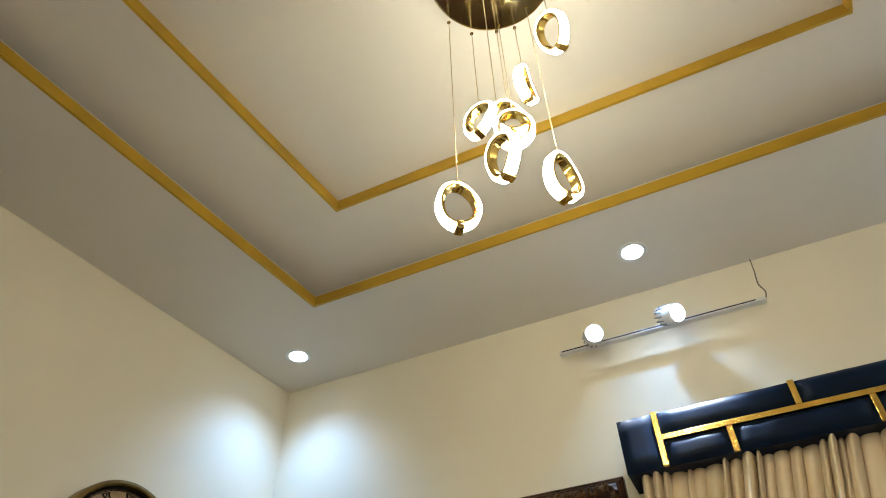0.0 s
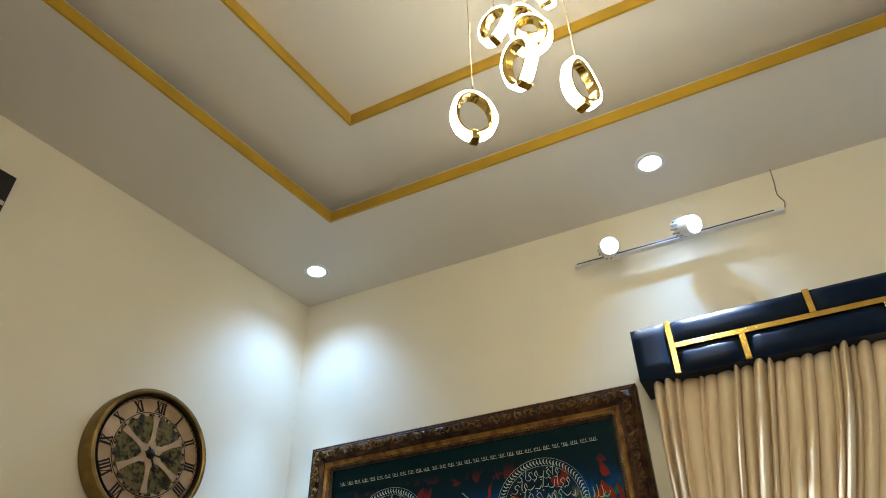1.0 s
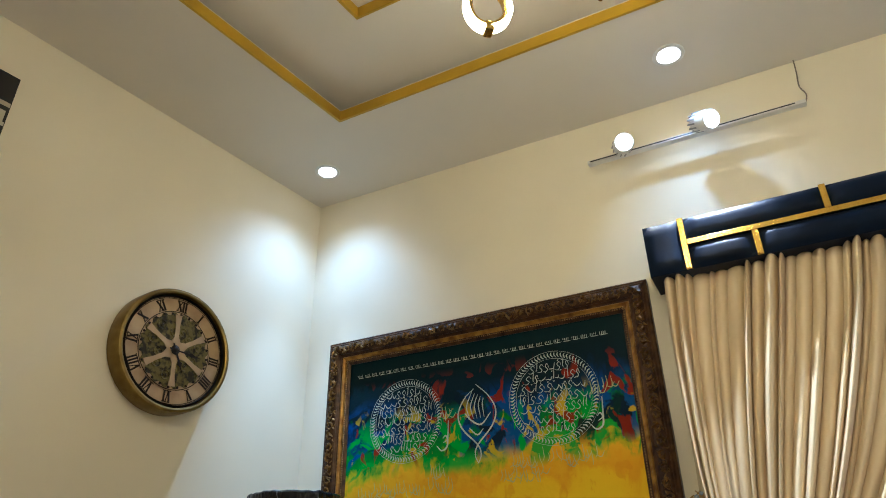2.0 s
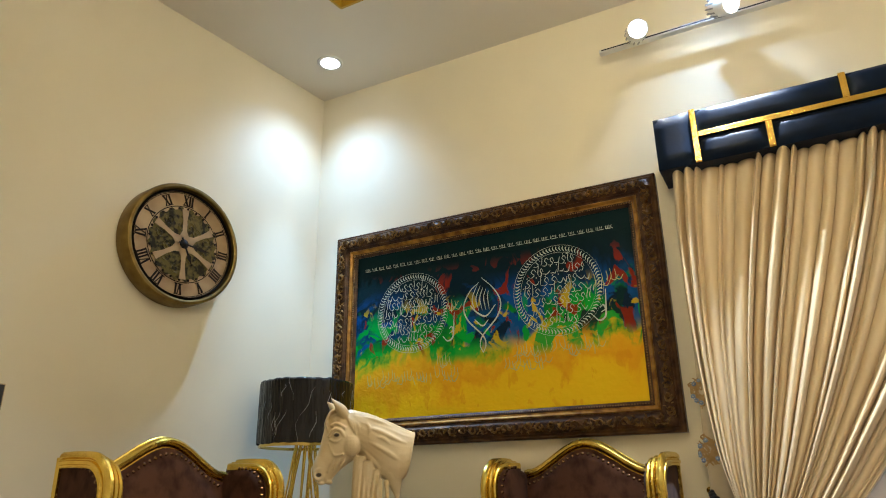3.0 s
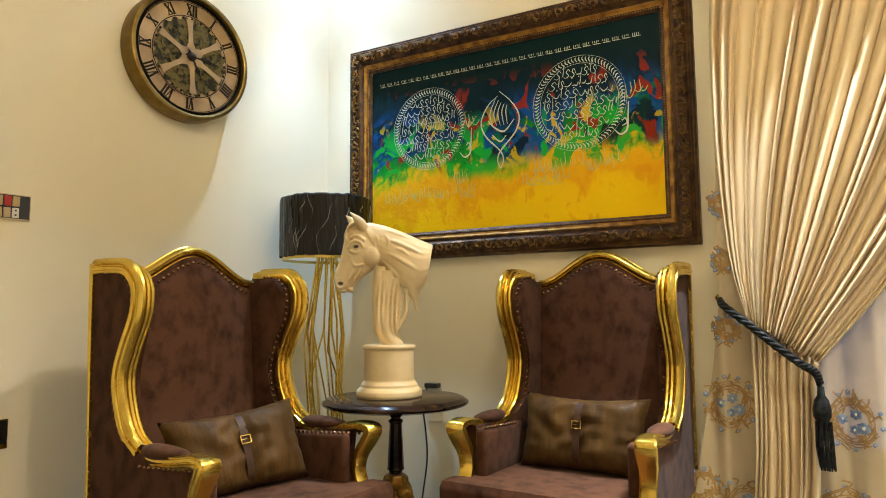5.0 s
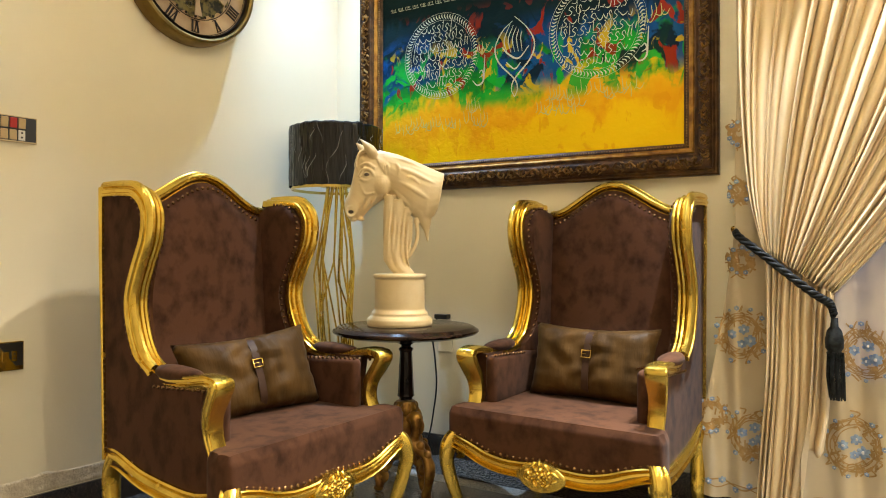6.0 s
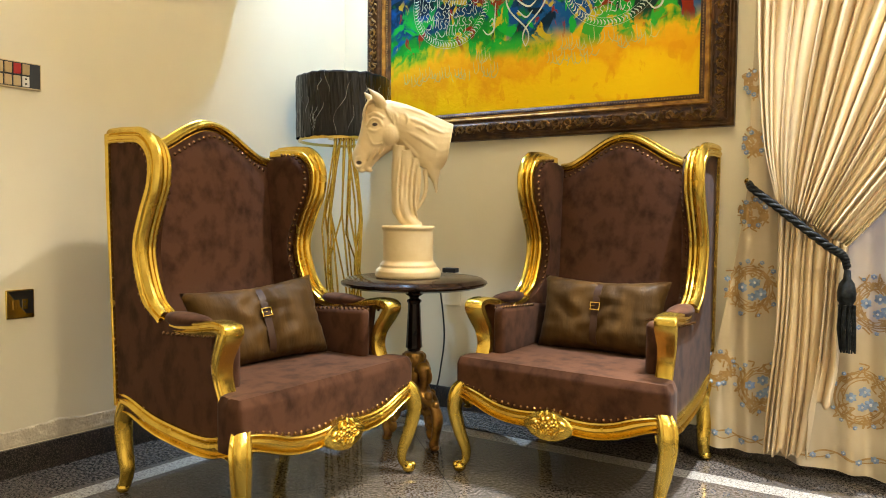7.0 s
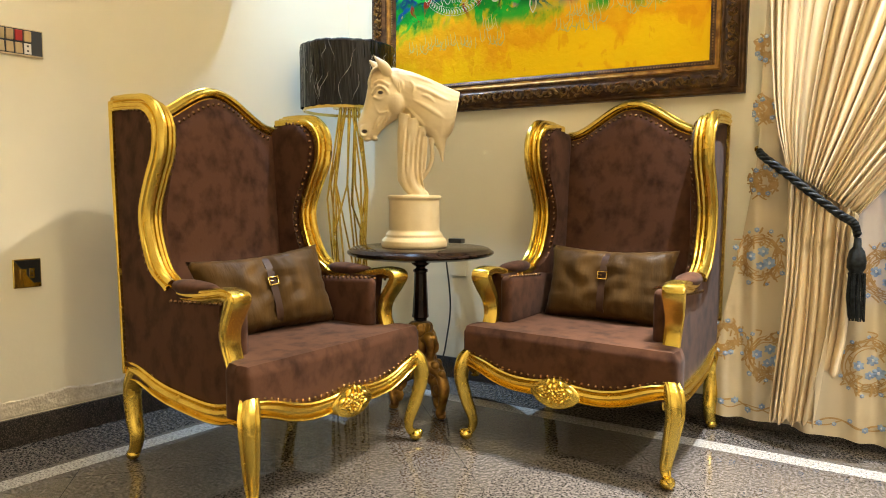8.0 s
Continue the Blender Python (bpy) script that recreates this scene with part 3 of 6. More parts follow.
for k, u in enumerate((0.387, 0.891)):  # hooked marks beside each medallion
    bm = bmesh.new()
    x, z = u * CW, (0.44 if k == 0 else 0.45) * CHT
    ribbon(bm, [(x + 0.028, z + 0.10), (x + 0.024, z + 0.03), (x + 0.018, z - 0.02), (x - 0.01, z - 0.035), (x - 0.035, z - 0.01)], 0.010)
    ribbon(bm, [(x - 0.002, z + 0.02), (x + 0.012, z + 0.032), (x + 0.02, z + 0.012), (x, z)], 0.008)
    for j in range(6):
        ribbon(bm, [(x - 0.02 + j * 0.012, z + 0.125 + 0.02 * (j % 2)), (x - 0.024 + j * 0.012, z + 0.10 + 0.02 * (j % 3))], 0.005)
    strokes("hooked_stroke", bm)
g = random.Random(21)
bm = bmesh.new()  # fine dash line near the top edge
x = 0.075
while x < CW - 0.10:
    for j in range(4):
        ribbon(bm, [(x + j * 0.008, CHT * 0.90), (x + j * 0.008 - 0.001, CHT * 0.90 - g.uniform(0.008, 0.018))], 0.004)
    ribbon(bm, [(x, CHT * 0.90 - 0.016), (x + 0.034, CHT * 0.90 - 0.016)], 0.004)
    x += 0.0425
strokes("dash_line", bm)["kind"] = "stuff"
bm = bmesh.new()  # loose marks low on the field
for u0, u1, v in ((0.07, 0.42, 0.215), (0.58, 0.72, 0.235), (0.62, 0.88, 0.29), (0.34, 0.40, 0.29), (0.385, 0.42, 0.60), (0.88, 0.95, 0.62)):
    x = u0 * CW
    while x < u1 * CW:
        z = v * CHT + g.uniform(-0.02, 0.02)
        ribbon(bm, [(x, z + g.uniform(0.02, 0.045)), (x + 0.004, z), (x + g.uniform(-0.02, 0.02), z - 0.02)], 0.0045)
        if g.random() < 0.5:
            ribbon(bm, [(x, z - 0.01), (x + 0.02, z - 0.018), (x + 0.035, z + 0.004)], 0.005)
        x += g.uniform(0.012, 0.024)
o = part("loose_stroke_field", bm, material("pale_yellow_stroke", (0.52, 0.50, 0.16), 0.5, second=(0.38, 0.42, 0.14), scale=20), can)
o["kind"] = "stuff"

# ---- wall clock ----
clk = thing("wall_clock", Matrix.Translation((SK * -0.853, -0.853, 2.107)) @ pose(0, 0, 0, 0, 0, -8) @ pose(0, 0, 0, 0, 90, 0), "round bronze wall clock with roman numerals and open gears", "clock")
# local z points into the room, local x down, local y along the wall
R = 0.279
bm = bmesh.new()
lathe(bm, [(R - 0.005, 0.0), (R, 0.004), (R, 0.078), (R - 0.004, 0.086), (R - 0.014, 0.088), (R - 0.022, 0.084), (R - 0.026, 0.062), (R - 0.03, 0.045), (R - 0.03, 0.0)], 72)
part("case", bm, material("aged_bronze", (0.23, 0.155, 0.04), 0.36, 0.75, second=(0.15, 0.095, 0.022), scale=16, bump=0.05), clk, "aged bronze rim", smooth=35)
FACE = material("aged_clock_face", (0.50, 0.36, 0.20), 0.5, second=(0.30, 0.19, 0.095), scale=9, bump=0.04, spread=(0.35, 0.7))
DARK = material("dark_bronze_ink", (0.014, 0.010, 0.008), 0.5, scale=20, spec=0.15)
GEAR = material("gear_plate", (0.14, 0.11, 0.03), 0.4, 0.5, second=(0.018, 0.016, 0.006), scale=38, bump=0.3, spread=(0.45, 0.58))
bm = bmesh.new()
lathe(bm, [(0.0, 0.040), (R - 0.029, 0.040), (R - 0.029, 0.03), (0, 0.03)], 64)
part("dial", bm, FACE, clk, "worn tan dial")
bm = bmesh.new()
sweep(bm, [Vector(((R - 0.031) * math.cos(2 * math.pi * i / 72), (R - 0.031) * math.sin(2 * math.pi * i / 72), 0.0)) for i in range(72)],
      [(0.0405, -0.004), (0.0405, 0.007), (0.043, 0.004), (0.060, -0.003)], (0, 0, 1), closed=True)
part("inner_lip", bm, DARK, clk, "dark inner lip", smooth=40)


bm = bmesh.new()
for r0, r1 in ((R - 0.042, R - 0.039), (R - 0.105, R - 0.101), (R - 0.036, R - 0.029)):
    a0 = [(math.cos(2 * math.pi * i / 72), math.sin(2 * math.pi * i / 72)) for i in range(72)]
    lo = [bm.verts.new((c * r0, s * r0, 0.0415)) for c, s in a0]
    hi = [bm.verts.new((c * r1, s * r1, 0.0415)) for c, s in a0]
    for i in range(72):
        bm.faces.new((lo[i], lo[(i + 1) % 72], hi[(i + 1) % 72], hi[i]))
for i in range(60):
    a = 2 * math.pi * i / 60
    c, s = math.cos(a), math.sin(a)
    q = [(R - 0.039, -0.0015), (R - 0.03, -0.0015), (R - 0.03, 0.0015), (R - 0.039, 0.0015)]
    prism(bm, [(u * c - v * s, u * s + v * c) for u, v in q], 2, 0.0405, 0.0418)
part("minute_track", bm, DARK, clk, "dark minute rings")
NUM = ["XII", "I", "II", "III", "IIII", "V", "VI", "VII", "VIII", "IX", "X", "XI"]


def bar(bm, ax, ay, bx, by, w):
    d = Vector((bx - ax, by - ay)).normalized()
    s = Vector((-d.y, d.x)) * w / 2
    prism(bm, [(ax + s.x, ay + s.y), (ax - s.x, ay - s.y), (bx - s.x, by - s.y), (bx + s.x, by + s.y)], 2, 0.0405, 0.0425)


for h, txt in enumerate(NUM):
    bm = bmesh.new()
    hh2 = 0.024
    widths = {"I": 0.013, "V": 0.024, "X": 0.026}
    total = sum(widths[c] for c in txt)
    x = -total / 2
    for c in txt:
        w = widths[c]
        if c == "I":
            bar(bm, x + w / 2, -hh2, x + w / 2, hh2, 0.008)
        elif c == "V":
            bar(bm, x + 0.003, hh2, x + w / 2, -hh2, 0.008)
            bar(bm, x + w - 0.003, hh2, x + w / 2, -hh2, 0.004)
        else:
            bar(bm, x + 0.003, hh2, x + w - 0.003, -hh2, 0.008)
            bar(bm, x + w - 0.003, hh2, x + 0.003, -hh2, 0.004)
        x += w
    for z in (hh2, -hh2):
        bar(bm, -total / 2 - 0.001, z, total / 2 + 0.001, z, 0.003)
    o = part("numeral", bm, DARK, clk)
    a = 2 * math.pi * h / 12
    # twelve o'clock lies at local -x, three at local +y
    o.matrix_local = Matrix.Rotation(-a, 4, "Z") @ Matrix.Translation((-(R - 0.072), 0, 0)) @ Matrix.Rotation(math.pi / 2, 4, "Z")
# gear with six windows and tan spokes
bm = bmesh.new()
pts = []
for i in range(80):
    a = 2 * math.pi * i / 80
    r = 0.172 if (i // 2) % 2 else 0.160
    pts.append((r * math.cos(a), r * math.sin(a)))
prism(bm, pts, 2, 0.0405, 0.043)
part("gear_wheel", bm, GEAR, clk, "dark toothed gear wheel")
for i in range(6):
    bm = bmesh.new()
    bar(bm, 0.0, 0.0, 0.150, 0.0, 0.022)
    prism(bm, [(0.02, -0.03), (0.06, -0.011), (0.11, -0.010), (0.162, -0.017), (0.162, 0.017), (0.11, 0.010), (0.06, 0.011), (0.02, 0.03)], 2, 0.0435, 0.047)
    o = part("spoke", bm, FACE, clk, "tan spoke")
    o.matrix_local = Matrix.Rotation(2 * math.pi * (i + 0.07) / 6, 4, "Z")
rg = random.Random(4)
for i in range(12):
    a = 2 * math.pi * (i + 0.5) / 12 + rg.uniform(-0.1, 0.1)
    r = rg.uniform(0.075, 0.13)
    bm = bmesh.new()
    lathe(bm, [(0.0, 0.0455), (0.006, 0.0455), (0.008, 0.0435), (0.017, 0.0435), (0.019, 0.046), (0.022, 0.046), (0.022, 0.0425)], 16, at=(r * math.cos(a), r * math.sin(a), 0))
    part("small_cog", bm, GEAR, clk, smooth=30)
bm = bmesh.new()
for i in range(24):
    a = 2 * math.pi * i / 24
    lathe(bm, [(0.0, 0.0442), (0.006, 0.0442), (0.006, 0.0425)], 8, at=(0.166 * math.cos(a), 0.166 * math.sin(a), 0))
part("rivet_ring", bm, DARK, clk)["kind"] = "stuff"
for ln, a, w in ((0.105, 152, 0.012), (0.135, 93, 0.009)):
    bm = bmesh.new()
    prism(bm, [(-0.03, -w / 3), (ln * 0.5, -w / 3), (ln * 0.62, -w), (ln * 0.75, -w / 3), (ln, 0), (ln * 0.75, w / 3), (ln * 0.62, w), (ln * 0.5, w / 3), (-0.03, w / 3)], 2, 0.049, 0.051)
    o = part("pointer", bm, DARK, clk, "dark spade pointer")
    o.matrix_local = Matrix.Rotation(radians(-a), 4, "Z") @ Matrix.Rotation(math.pi, 4, "Z")
bm = bmesh.new()
lathe(bm, [(0.0, 0.056), (0.008, 0.055), (0.012, 0.051), (0.022, 0.0475), (0.022, 0.047)], 20)
part("hub", bm, DARK, clk, smooth=True)
for o in clk.children:  # the dial sits close behind the rim
    if not o.name.startswith("case"):
        o.matrix_basis = Matrix.Translation((0, 0, 0.022)) @ o.matrix_basis

# ---- pelmet over the window ----
pel = thing("pelmet", pose(1.916, -0.22, 2.278), "navy velvet padded pelmet with gold foil strips", "pelmet")
PW, PHT = 1.82, 0.235
part("board", boxed(0, PW, 0.012, 0.218, 0, PHT, bevel=0.004), NAVY, pel)
mz = 0.118


def pad(x0, x1, z0, z1):
    bm = bmesh.new()
    nx, nz = max(6, int((x1 - x0) / 0.03)), 8
    grid = []
    for j in range(nz + 1):
        for i in range(nx + 1):
            u, v = i / nx, j / nz
            x, z = x0 + u * (x1 - x0), z0 + v * (z1 - z0)
            e = min(min(u, 1 - u) * (x1 - x0), min(v, 1 - v) * (z1 - z0))
            d = 0.020 * math.sqrt(min(1.0, e / 0.03)) + 0.002 * noise.noise((x * 14, z * 14, 2))
            grid.append(bm.verts.new((x, 0.014 - d, z)))
    for j in range(nz):
        for i in range(nx):
            k = j * (nx + 1) + i
            bm.faces.new((grid[k], grid[k + 1], grid[k + nx + 2], grid[k + nx + 1]))
    part("pad", bm, NAVY, pel, smooth=True)


S1, T = 0.146, 0.024
ups, lows = [0.684, 1.20], [0.415, 0.928, 1.44]
pad(0.0, S1, 0.0, PHT)
e = [S1 + T] + [v for u in ups for v in (u, u + T)] + [PW]
for a, b in zip(e[::2], e[1::2]):
    pad(a, b, mz + 0.012, PHT)
e = [S1 + T] + [v for u in lows for v in (u, u + T)] + [PW]
for a, b in zip(e[::2], e[1::2]):
    pad(a, b, 0.0, mz - 0.012)
part("gold_strip", boxed(S1, S1 + T, -0.004, 0.012, 0.0, PHT, bevel=0.002), GOLDFOIL, pel, "gold foil strip")
for u in ups:
    part("gold_strip", boxed(u, u + T, -0.004, 0.012, mz + 0.012, PHT, bevel=0.002), GOLDFOIL, pel, "gold foil strip")
for u in lows:
    part("gold_strip", boxed(u, u + T, -0.004, 0.012, 0.0, mz - 0.012, bevel=0.002), GOLDFOIL, pel, "gold foil strip")
part("gold_strip", boxed(S1 + T, PW, -0.0045, 0.012, mz - 0.0115, mz + 0.0115, bevel=0.002), GOLDFOIL, pel, "gold foil strip")

# ---- wing chairs ----
BROAD = [(-0.036, -0.002), (-0.034, -0.011), (-0.029, -0.014), (-0.023, -0.011), (-0.0205, 0.001), (-0.0185, 0.001), (-0.017, -0.014), (-0.011, -0.022), (-0.004, -0.018), (-0.0015, -0.002),
         (0.001, -0.002), (0.004, -0.022), (0.012, -0.033), (0.022, -0.034), (0.031, -0.025), (0.034, -0.014), (0.027, -0.008), (0.027, -0.006), (0.036, -0.002), (0.036, 0.008), (0.031, 0.011),
         (0.031, 0.014), (0.034, 0.020), (-0.020, 0.020), (-0.034, 0.012)]

COVE = [(-0.036, 0.0), (-0.036, -0.010), (-0.031, -0.015), (-0.026, -0.011), (-0.024, -0.004), (-0.012, -0.011), (0.004, -0.019), (0.015, -0.017), (0.0225, -0.008), (0.025, -0.011),
        (0.030, -0.016), (0.036, -0.012), (0.036, 0.012), (0.031, 0.018), (-0.030, 0.016)]


def nails(bm, path, gap=0.022, r=0.0066, out=(0, -1, 0)):
    """Small domed nail heads along a path."""
    d, o = 0.0, Vector(out).normalized()
    for a, b in zip(path, path[1:]):
        l = (b - a).length
        while d < l:
            c = a.lerp(b, d / l) + o * 0.002
            q = o.to_track_quat("Z", "Y").to_matrix().to_4x4()
            m = Matrix.Translation(c) @ q
            top = bm.verts.new(m @ Vector((0, 0, r * 0.75)))
            rim = [bm.verts.new(m @ Vector((r * math.cos(k * math.pi / 3), r * math.sin(k * math.pi / 3), 0))) for k in range(6)]
            mid = [bm.verts.new(m @ Vector((r * 0.7 * math.cos(k * math.pi / 3), r * 0.7 * math.sin(k * math.pi / 3), r * 0.55))) for k in range(6)]
            for k in range(6):
                bm.faces.new((rim[k], rim[(k + 1) % 6], mid[(k + 1) % 6], mid[k]))
                bm.faces.new((mid[k], mid[(k + 1) % 6], top))
            d += gap
        d -= l


def crest(x):
    s = max(0.0, 1 - abs(x) / 0.255)
    return 1.108 + 0.112 * s * s * (3 - 2 * s)


def wing_in(y):
    """Half the inner width between the wings at depth y."""
    return 0.252 + max(0.0, min(1.0, (0.57 - y) / 0.24)) * 0.038


def armchair(m):
    c = thing("wingback_armchair", m, "gilded wingback armchair in brown velvet with nailhead trim", "armchair", "pair of wingback armchairs")
    nb = bmesh.new()
    # seat: a thick T-shaped cushion block
    outline = [(-0.372, -0.03), (0.372, -0.03), (0.378, 0.02), (0.372, 0.075), (0.285, 0.085), (0.275, 0.53), (-0.275, 0.53), (-0.285, 0.085), (-0.372, 0.075), (-0.378, 0.02)]
    bm = bmesh.new()
    prism(bm, outline, 2, 0.250, 0.402)
    bmesh.ops.bevel(bm, geom=[e for e in bm.edges if max(v.co.z for v in e.verts) > 0.3], offset=0.022, segments=4, profile=0.6, affect="EDGES")
    for v in bm.verts:
        if v.co.z > 0.399:
            v.co.z += 0.012
    part("seat", bm, VELVET, c, smooth=50)
    # backrest: puffed panel between the wings, following the crest
    bm = bmesh.new()
    nu, nv = 22, 20
    def sheet(off, puff):
        g = []
        for j in range(nv + 1):
            for i in range(nu + 1):
                u, v = -1 + 2 * i / nu, j / nv
                x = u * 0.256
                z = 0.36 + v * (crest(x) - 0.012 - 0.36)
                y = 0.475 + 0.085 * v + off - puff * (1 - u ** 4) * math.sqrt(max(0, 1 - (2 * v - 1) ** 6))
                g.append(bm.verts.new((x, y, z)))
        return g
    f, b = sheet(0, 0.026), sheet(0.05, 0)
    w = nu + 1
    for j in range(nv):
        for i in range(nu):
            k = j * w + i
            bm.faces.new((f[k], f[k + 1], f[k + w + 1], f[k + w]))
            bm.faces.new((b[k], b[k + w], b[k + w + 1], b[k + 1]))
    rim = [i for i in range(w)] + [j * w + nu for j in range(1, nv + 1)] + [nv * w + i for i in range(nu - 1, -1, -1)] + [j * w for j in range(nv - 1, 0, -1)]
    for a, d in zip(rim, rim[1:] + rim[:1]):
        bm.faces.new((f[a], b[a], b[d], f[d]))
    part("backrest", bm, VELVET, c, smooth=60)
    # gilded crest rail
    path = [Vector((-0.262 + 0.524 * i / 40, 0.585, crest(-0.262 + 0.524 * i / 40) - 0.004)) for i in range(41)]
    bm = bmesh.new()
    sweep(bm, path, [(a * 0.88, -b * 1.15) for a, b in BROAD], (0, 0, 1))
    part("crest_rail", bm, GOLD, c, "gilded arched crest rail", smooth=40)
    nails(nb, [p + Vector((0, -0.036 - 0.012, -0.029)) for p in path[2:-2]])
    # front apron with a carved centre
    wave = [(0.0, -0.034, 0.238), (0.08, -0.033, 0.230), (0.15, -0.032, 0.230), (0.22, -0.030, 0.243), (0.29, -0.027, 0.270), (0.335, -0.023, 0.284), (0.362, -0.020, 0.284)]
    ap = spline([(-x, y, z) for x, y, z in wave[:0:-1]] + wave, 5)
    bm = bmesh.new()
    sweep(bm, ap, [(a * 0.74, -b * 1.15) for a, b in COVE], (0, 0, 1))
    part("front_apron", bm, GOLD, c, "gilded serpentine apron", smooth=40)
    nails(nb, [p + Vector((0, -0.031 - p.y, 0.034)) for p in ap[4:-4]], gap=0.024)
    # carved cartouche: an oval plate with blossoms and leaves
    bm = bmesh.new()
    oval = [(0.080 * math.cos(t / 28 * 2 * math.pi) * (1 + 0.10 * math.cos(t / 28 * 4 * math.pi)), 0.224 + 0.047 * math.sin(t / 28 * 2 * math.pi)) for t in range(28)]
    prism(bm, oval, 1, -0.060, -0.01)
    bmesh.ops.bevel(bm, geom=[e for e in bm.edges if all(v.co.y < -0.059 for v in e.verts)], offset=0.007, segments=2, profile=0.5, affect="EDGES")
    shell = part("carved_shell", bm, GOLD, c, "carved gilded cartouche", smooth=50)
    for x, z, r in ((-0.004, 0.236, 0.021), (0.026, 0.232, 0.016), (-0.030, 0.226, 0.017), (0.006, 0.208, 0.015)):
        bm = bmesh.new()
        for k in range(5):
            a = 2 * math.pi * k / 5 + x * 40
            blob(bm, (x + r * 0.62 * math.cos(a), -0.062, z + r * 0.62 * math.sin(a)), (r * 0.48, 0.010, r * 0.40), 8, Matrix.Rotation(-a, 4, "Y"))
        blob(bm, (x, -0.068, z), (r * 0.30, 0.006, r * 0.30), 8)
        part("blossom", bm, GOLD, shell, "carved blossom", smooth=50)
    for x, z, a in ((-0.052, 0.236, 0.5), (0.053, 0.240, 2.6), (-0.046, 0.212, -0.5), (0.046, 0.214, -2.6), (-0.016, 0.198, -1.0), (0.024, 0.197, -2.2), (0.0, 0.262, 1.57), (-0.024, 0.255, 1.1), (0.026, 0.255, 2.0)):
        bm = bmesh.new()
        blob(bm, (x, -0.061, z), (0.016, 0.009, 0.0065), 8, Matrix.Rotation(-a, 4, "Y"))
        part("leaf", bm, GOLD, shell, "carved leaf", smooth=50)
    for s in (-1, 1):
        # cabriole front leg
        bm = bmesh.new()
        pts = spline([(s * 0.348, -0.010, 0.312), (s * 0.362, -0.026, 0.276), (s * 0.369, -0.034, 0.215), (s * 0.358, -0.022, 0.150), (s * 0.343, -0.004, 0.090), (s * 0.340, -0.002, 0.050), (s * 0.350, -0.013, 0.022), (s * 0.358, -0.022, 0.014)], 5)
        knee = [(0.50, -1.0), (0.72, -0.9), (0.74, -0.68), (0.66, -0.58), (0.90, -0.34), (1.02, -0.08), (1.02, 0.08), (0.90, 0.34), (0.66, 0.58), (0.74, 0.68), (0.72, 0.9), (0.50, 1.0), (-0.2, 0.78), (-0.7, 0.4), (-0.8, 0), (-0.7, -0.4), (-0.2, -0.78)]
        sweep(bm, pts, [(a * 0.032, b * 0.034) for a, b in knee], (s, -0.75, 0), scale=lambda t: (0.80 + 0.20 * min(1, t * 5)) * (1.0 - 0.55 * max(0, min(1, (t - 0.15) * 1.5))) + 0.16 * max(0, t - 0.85) * 6)
        blob(bm, (s * 0.357, -0.022, 0.020), (0.023, 0.025, 0.020), 14)
        blob(bm, (s * 0.366, -0.033, 0.028), (0.012, 0.013, 0.012), 10)
        part("front_leg", bm, GOLD, c, "gilded cabriole leg", smooth=50)
        # rear leg, swept back
        bm = bmesh.new()
        pts = spline([(s * 0.318, 0.555, 0.30), (s * 0.325, 0.585, 0.235), (s * 0.328, 0.575, 0.15), (s * 0.330, 0.555, 0.08), (s * 0.334, 0.565, 0.03), (s * 0.338, 0.575, 0.012)], 5)
        sweep(bm, pts, disc(0.036, 12, 0.030), (s, 0.3, 0), scale=lambda t: 1.0 - 0.42 * min(1, t * 1.3))
        blob(bm, (s * 0.338, 0.570, 0.018), (0.021, 0.026, 0.018), 12)
        part("rear_leg", bm, GOLD, c, "gilded rear leg", smooth=50)
        # side apron
        ap2 = spline([(s * 0.345, 0.0, 0.240), (s * 0.344, 0.06, 0.256), (s * 0.342, 0.13, 0.246), (s * 0.340, 0.24, 0.250), (s * 0.338, 0.38, 0.266), (s * 0.335, 0.50, 0.296), (s * 0.33, 0.565, 0.300)], 5)
        bm = bmesh.new()
        sweep(bm, ap2, [(a * 0.85, -b * 1.1 * s) for a, b in COVE], (0, 0, 1))
        part("side_apron", bm, GOLD, c, "gilded side apron", smooth=40)
        # upholstered side, from seat to wing top
        wf = [Vector((p.x, p.y)) for p in spline([(0.318, 0.595, 0), (0.375, 0.660, 0), (0.412, 0.755, 0), (0.413, 0.83, 0), (0.375, 0.92, 0), (0.335, 1.0, 0), (0.332, 1.085, 0), (0.385, 1.14, 0), (0.47, 1.150, 0)], 5)]
        poly = [(0.575, 0.27), (0.60, 0.67), (0.618, 0.95), (0.622, 1.145)] + [(p.x + 0.012, p.y - 0.004) for p in wf[::-1]] + [(0.20, 0.575), (0.115, 0.57), (0.125, 0.50), (0.10, 0.40), (0.095, 0.25), (0.2, 0.25), (0.4, 0.265)]
        bm = bmesh.new()
        prism(bm, poly, 0, s * 0.300, s * 0.345)
        part("side_panel", bm, VELVET, c, "brown velvet side")
        # inner wing pad, leaning outward to the front
        bm = bmesh.new()
        inner = [(0.56, 0.50), (0.56, 1.118)] + [(p.x + 0.022, p.y - 0.012) for p in wf[::-1][2:]] + [(0.34, 0.55), (0.34, 0.48)]
        lo = [bm.verts.new((s * wing_in(y), y, z)) for y, z in inner]
        hi = [bm.verts.new((s * 0.301, y, z)) for y, z in inner]
        ca = sum((Vector((y, z)) for y, z in inner), Vector((0, 0))) / len(inner)
        ms = [bm.verts.new((s * (wing_in(ca.x + (y - ca.x) * 0.75) - 0.012), ca.x + (y - ca.x) * 0.75, ca.y + (z - ca.y) * 0.9)) for y, z in inner]
        n = len(inner)
        for i in range(n):
            k = (i + 1) % n
            bm.faces.new((lo[i], lo[k], hi[k], hi[i]))
            bm.faces.new((ms[i], ms[k], lo[k], lo[i]))
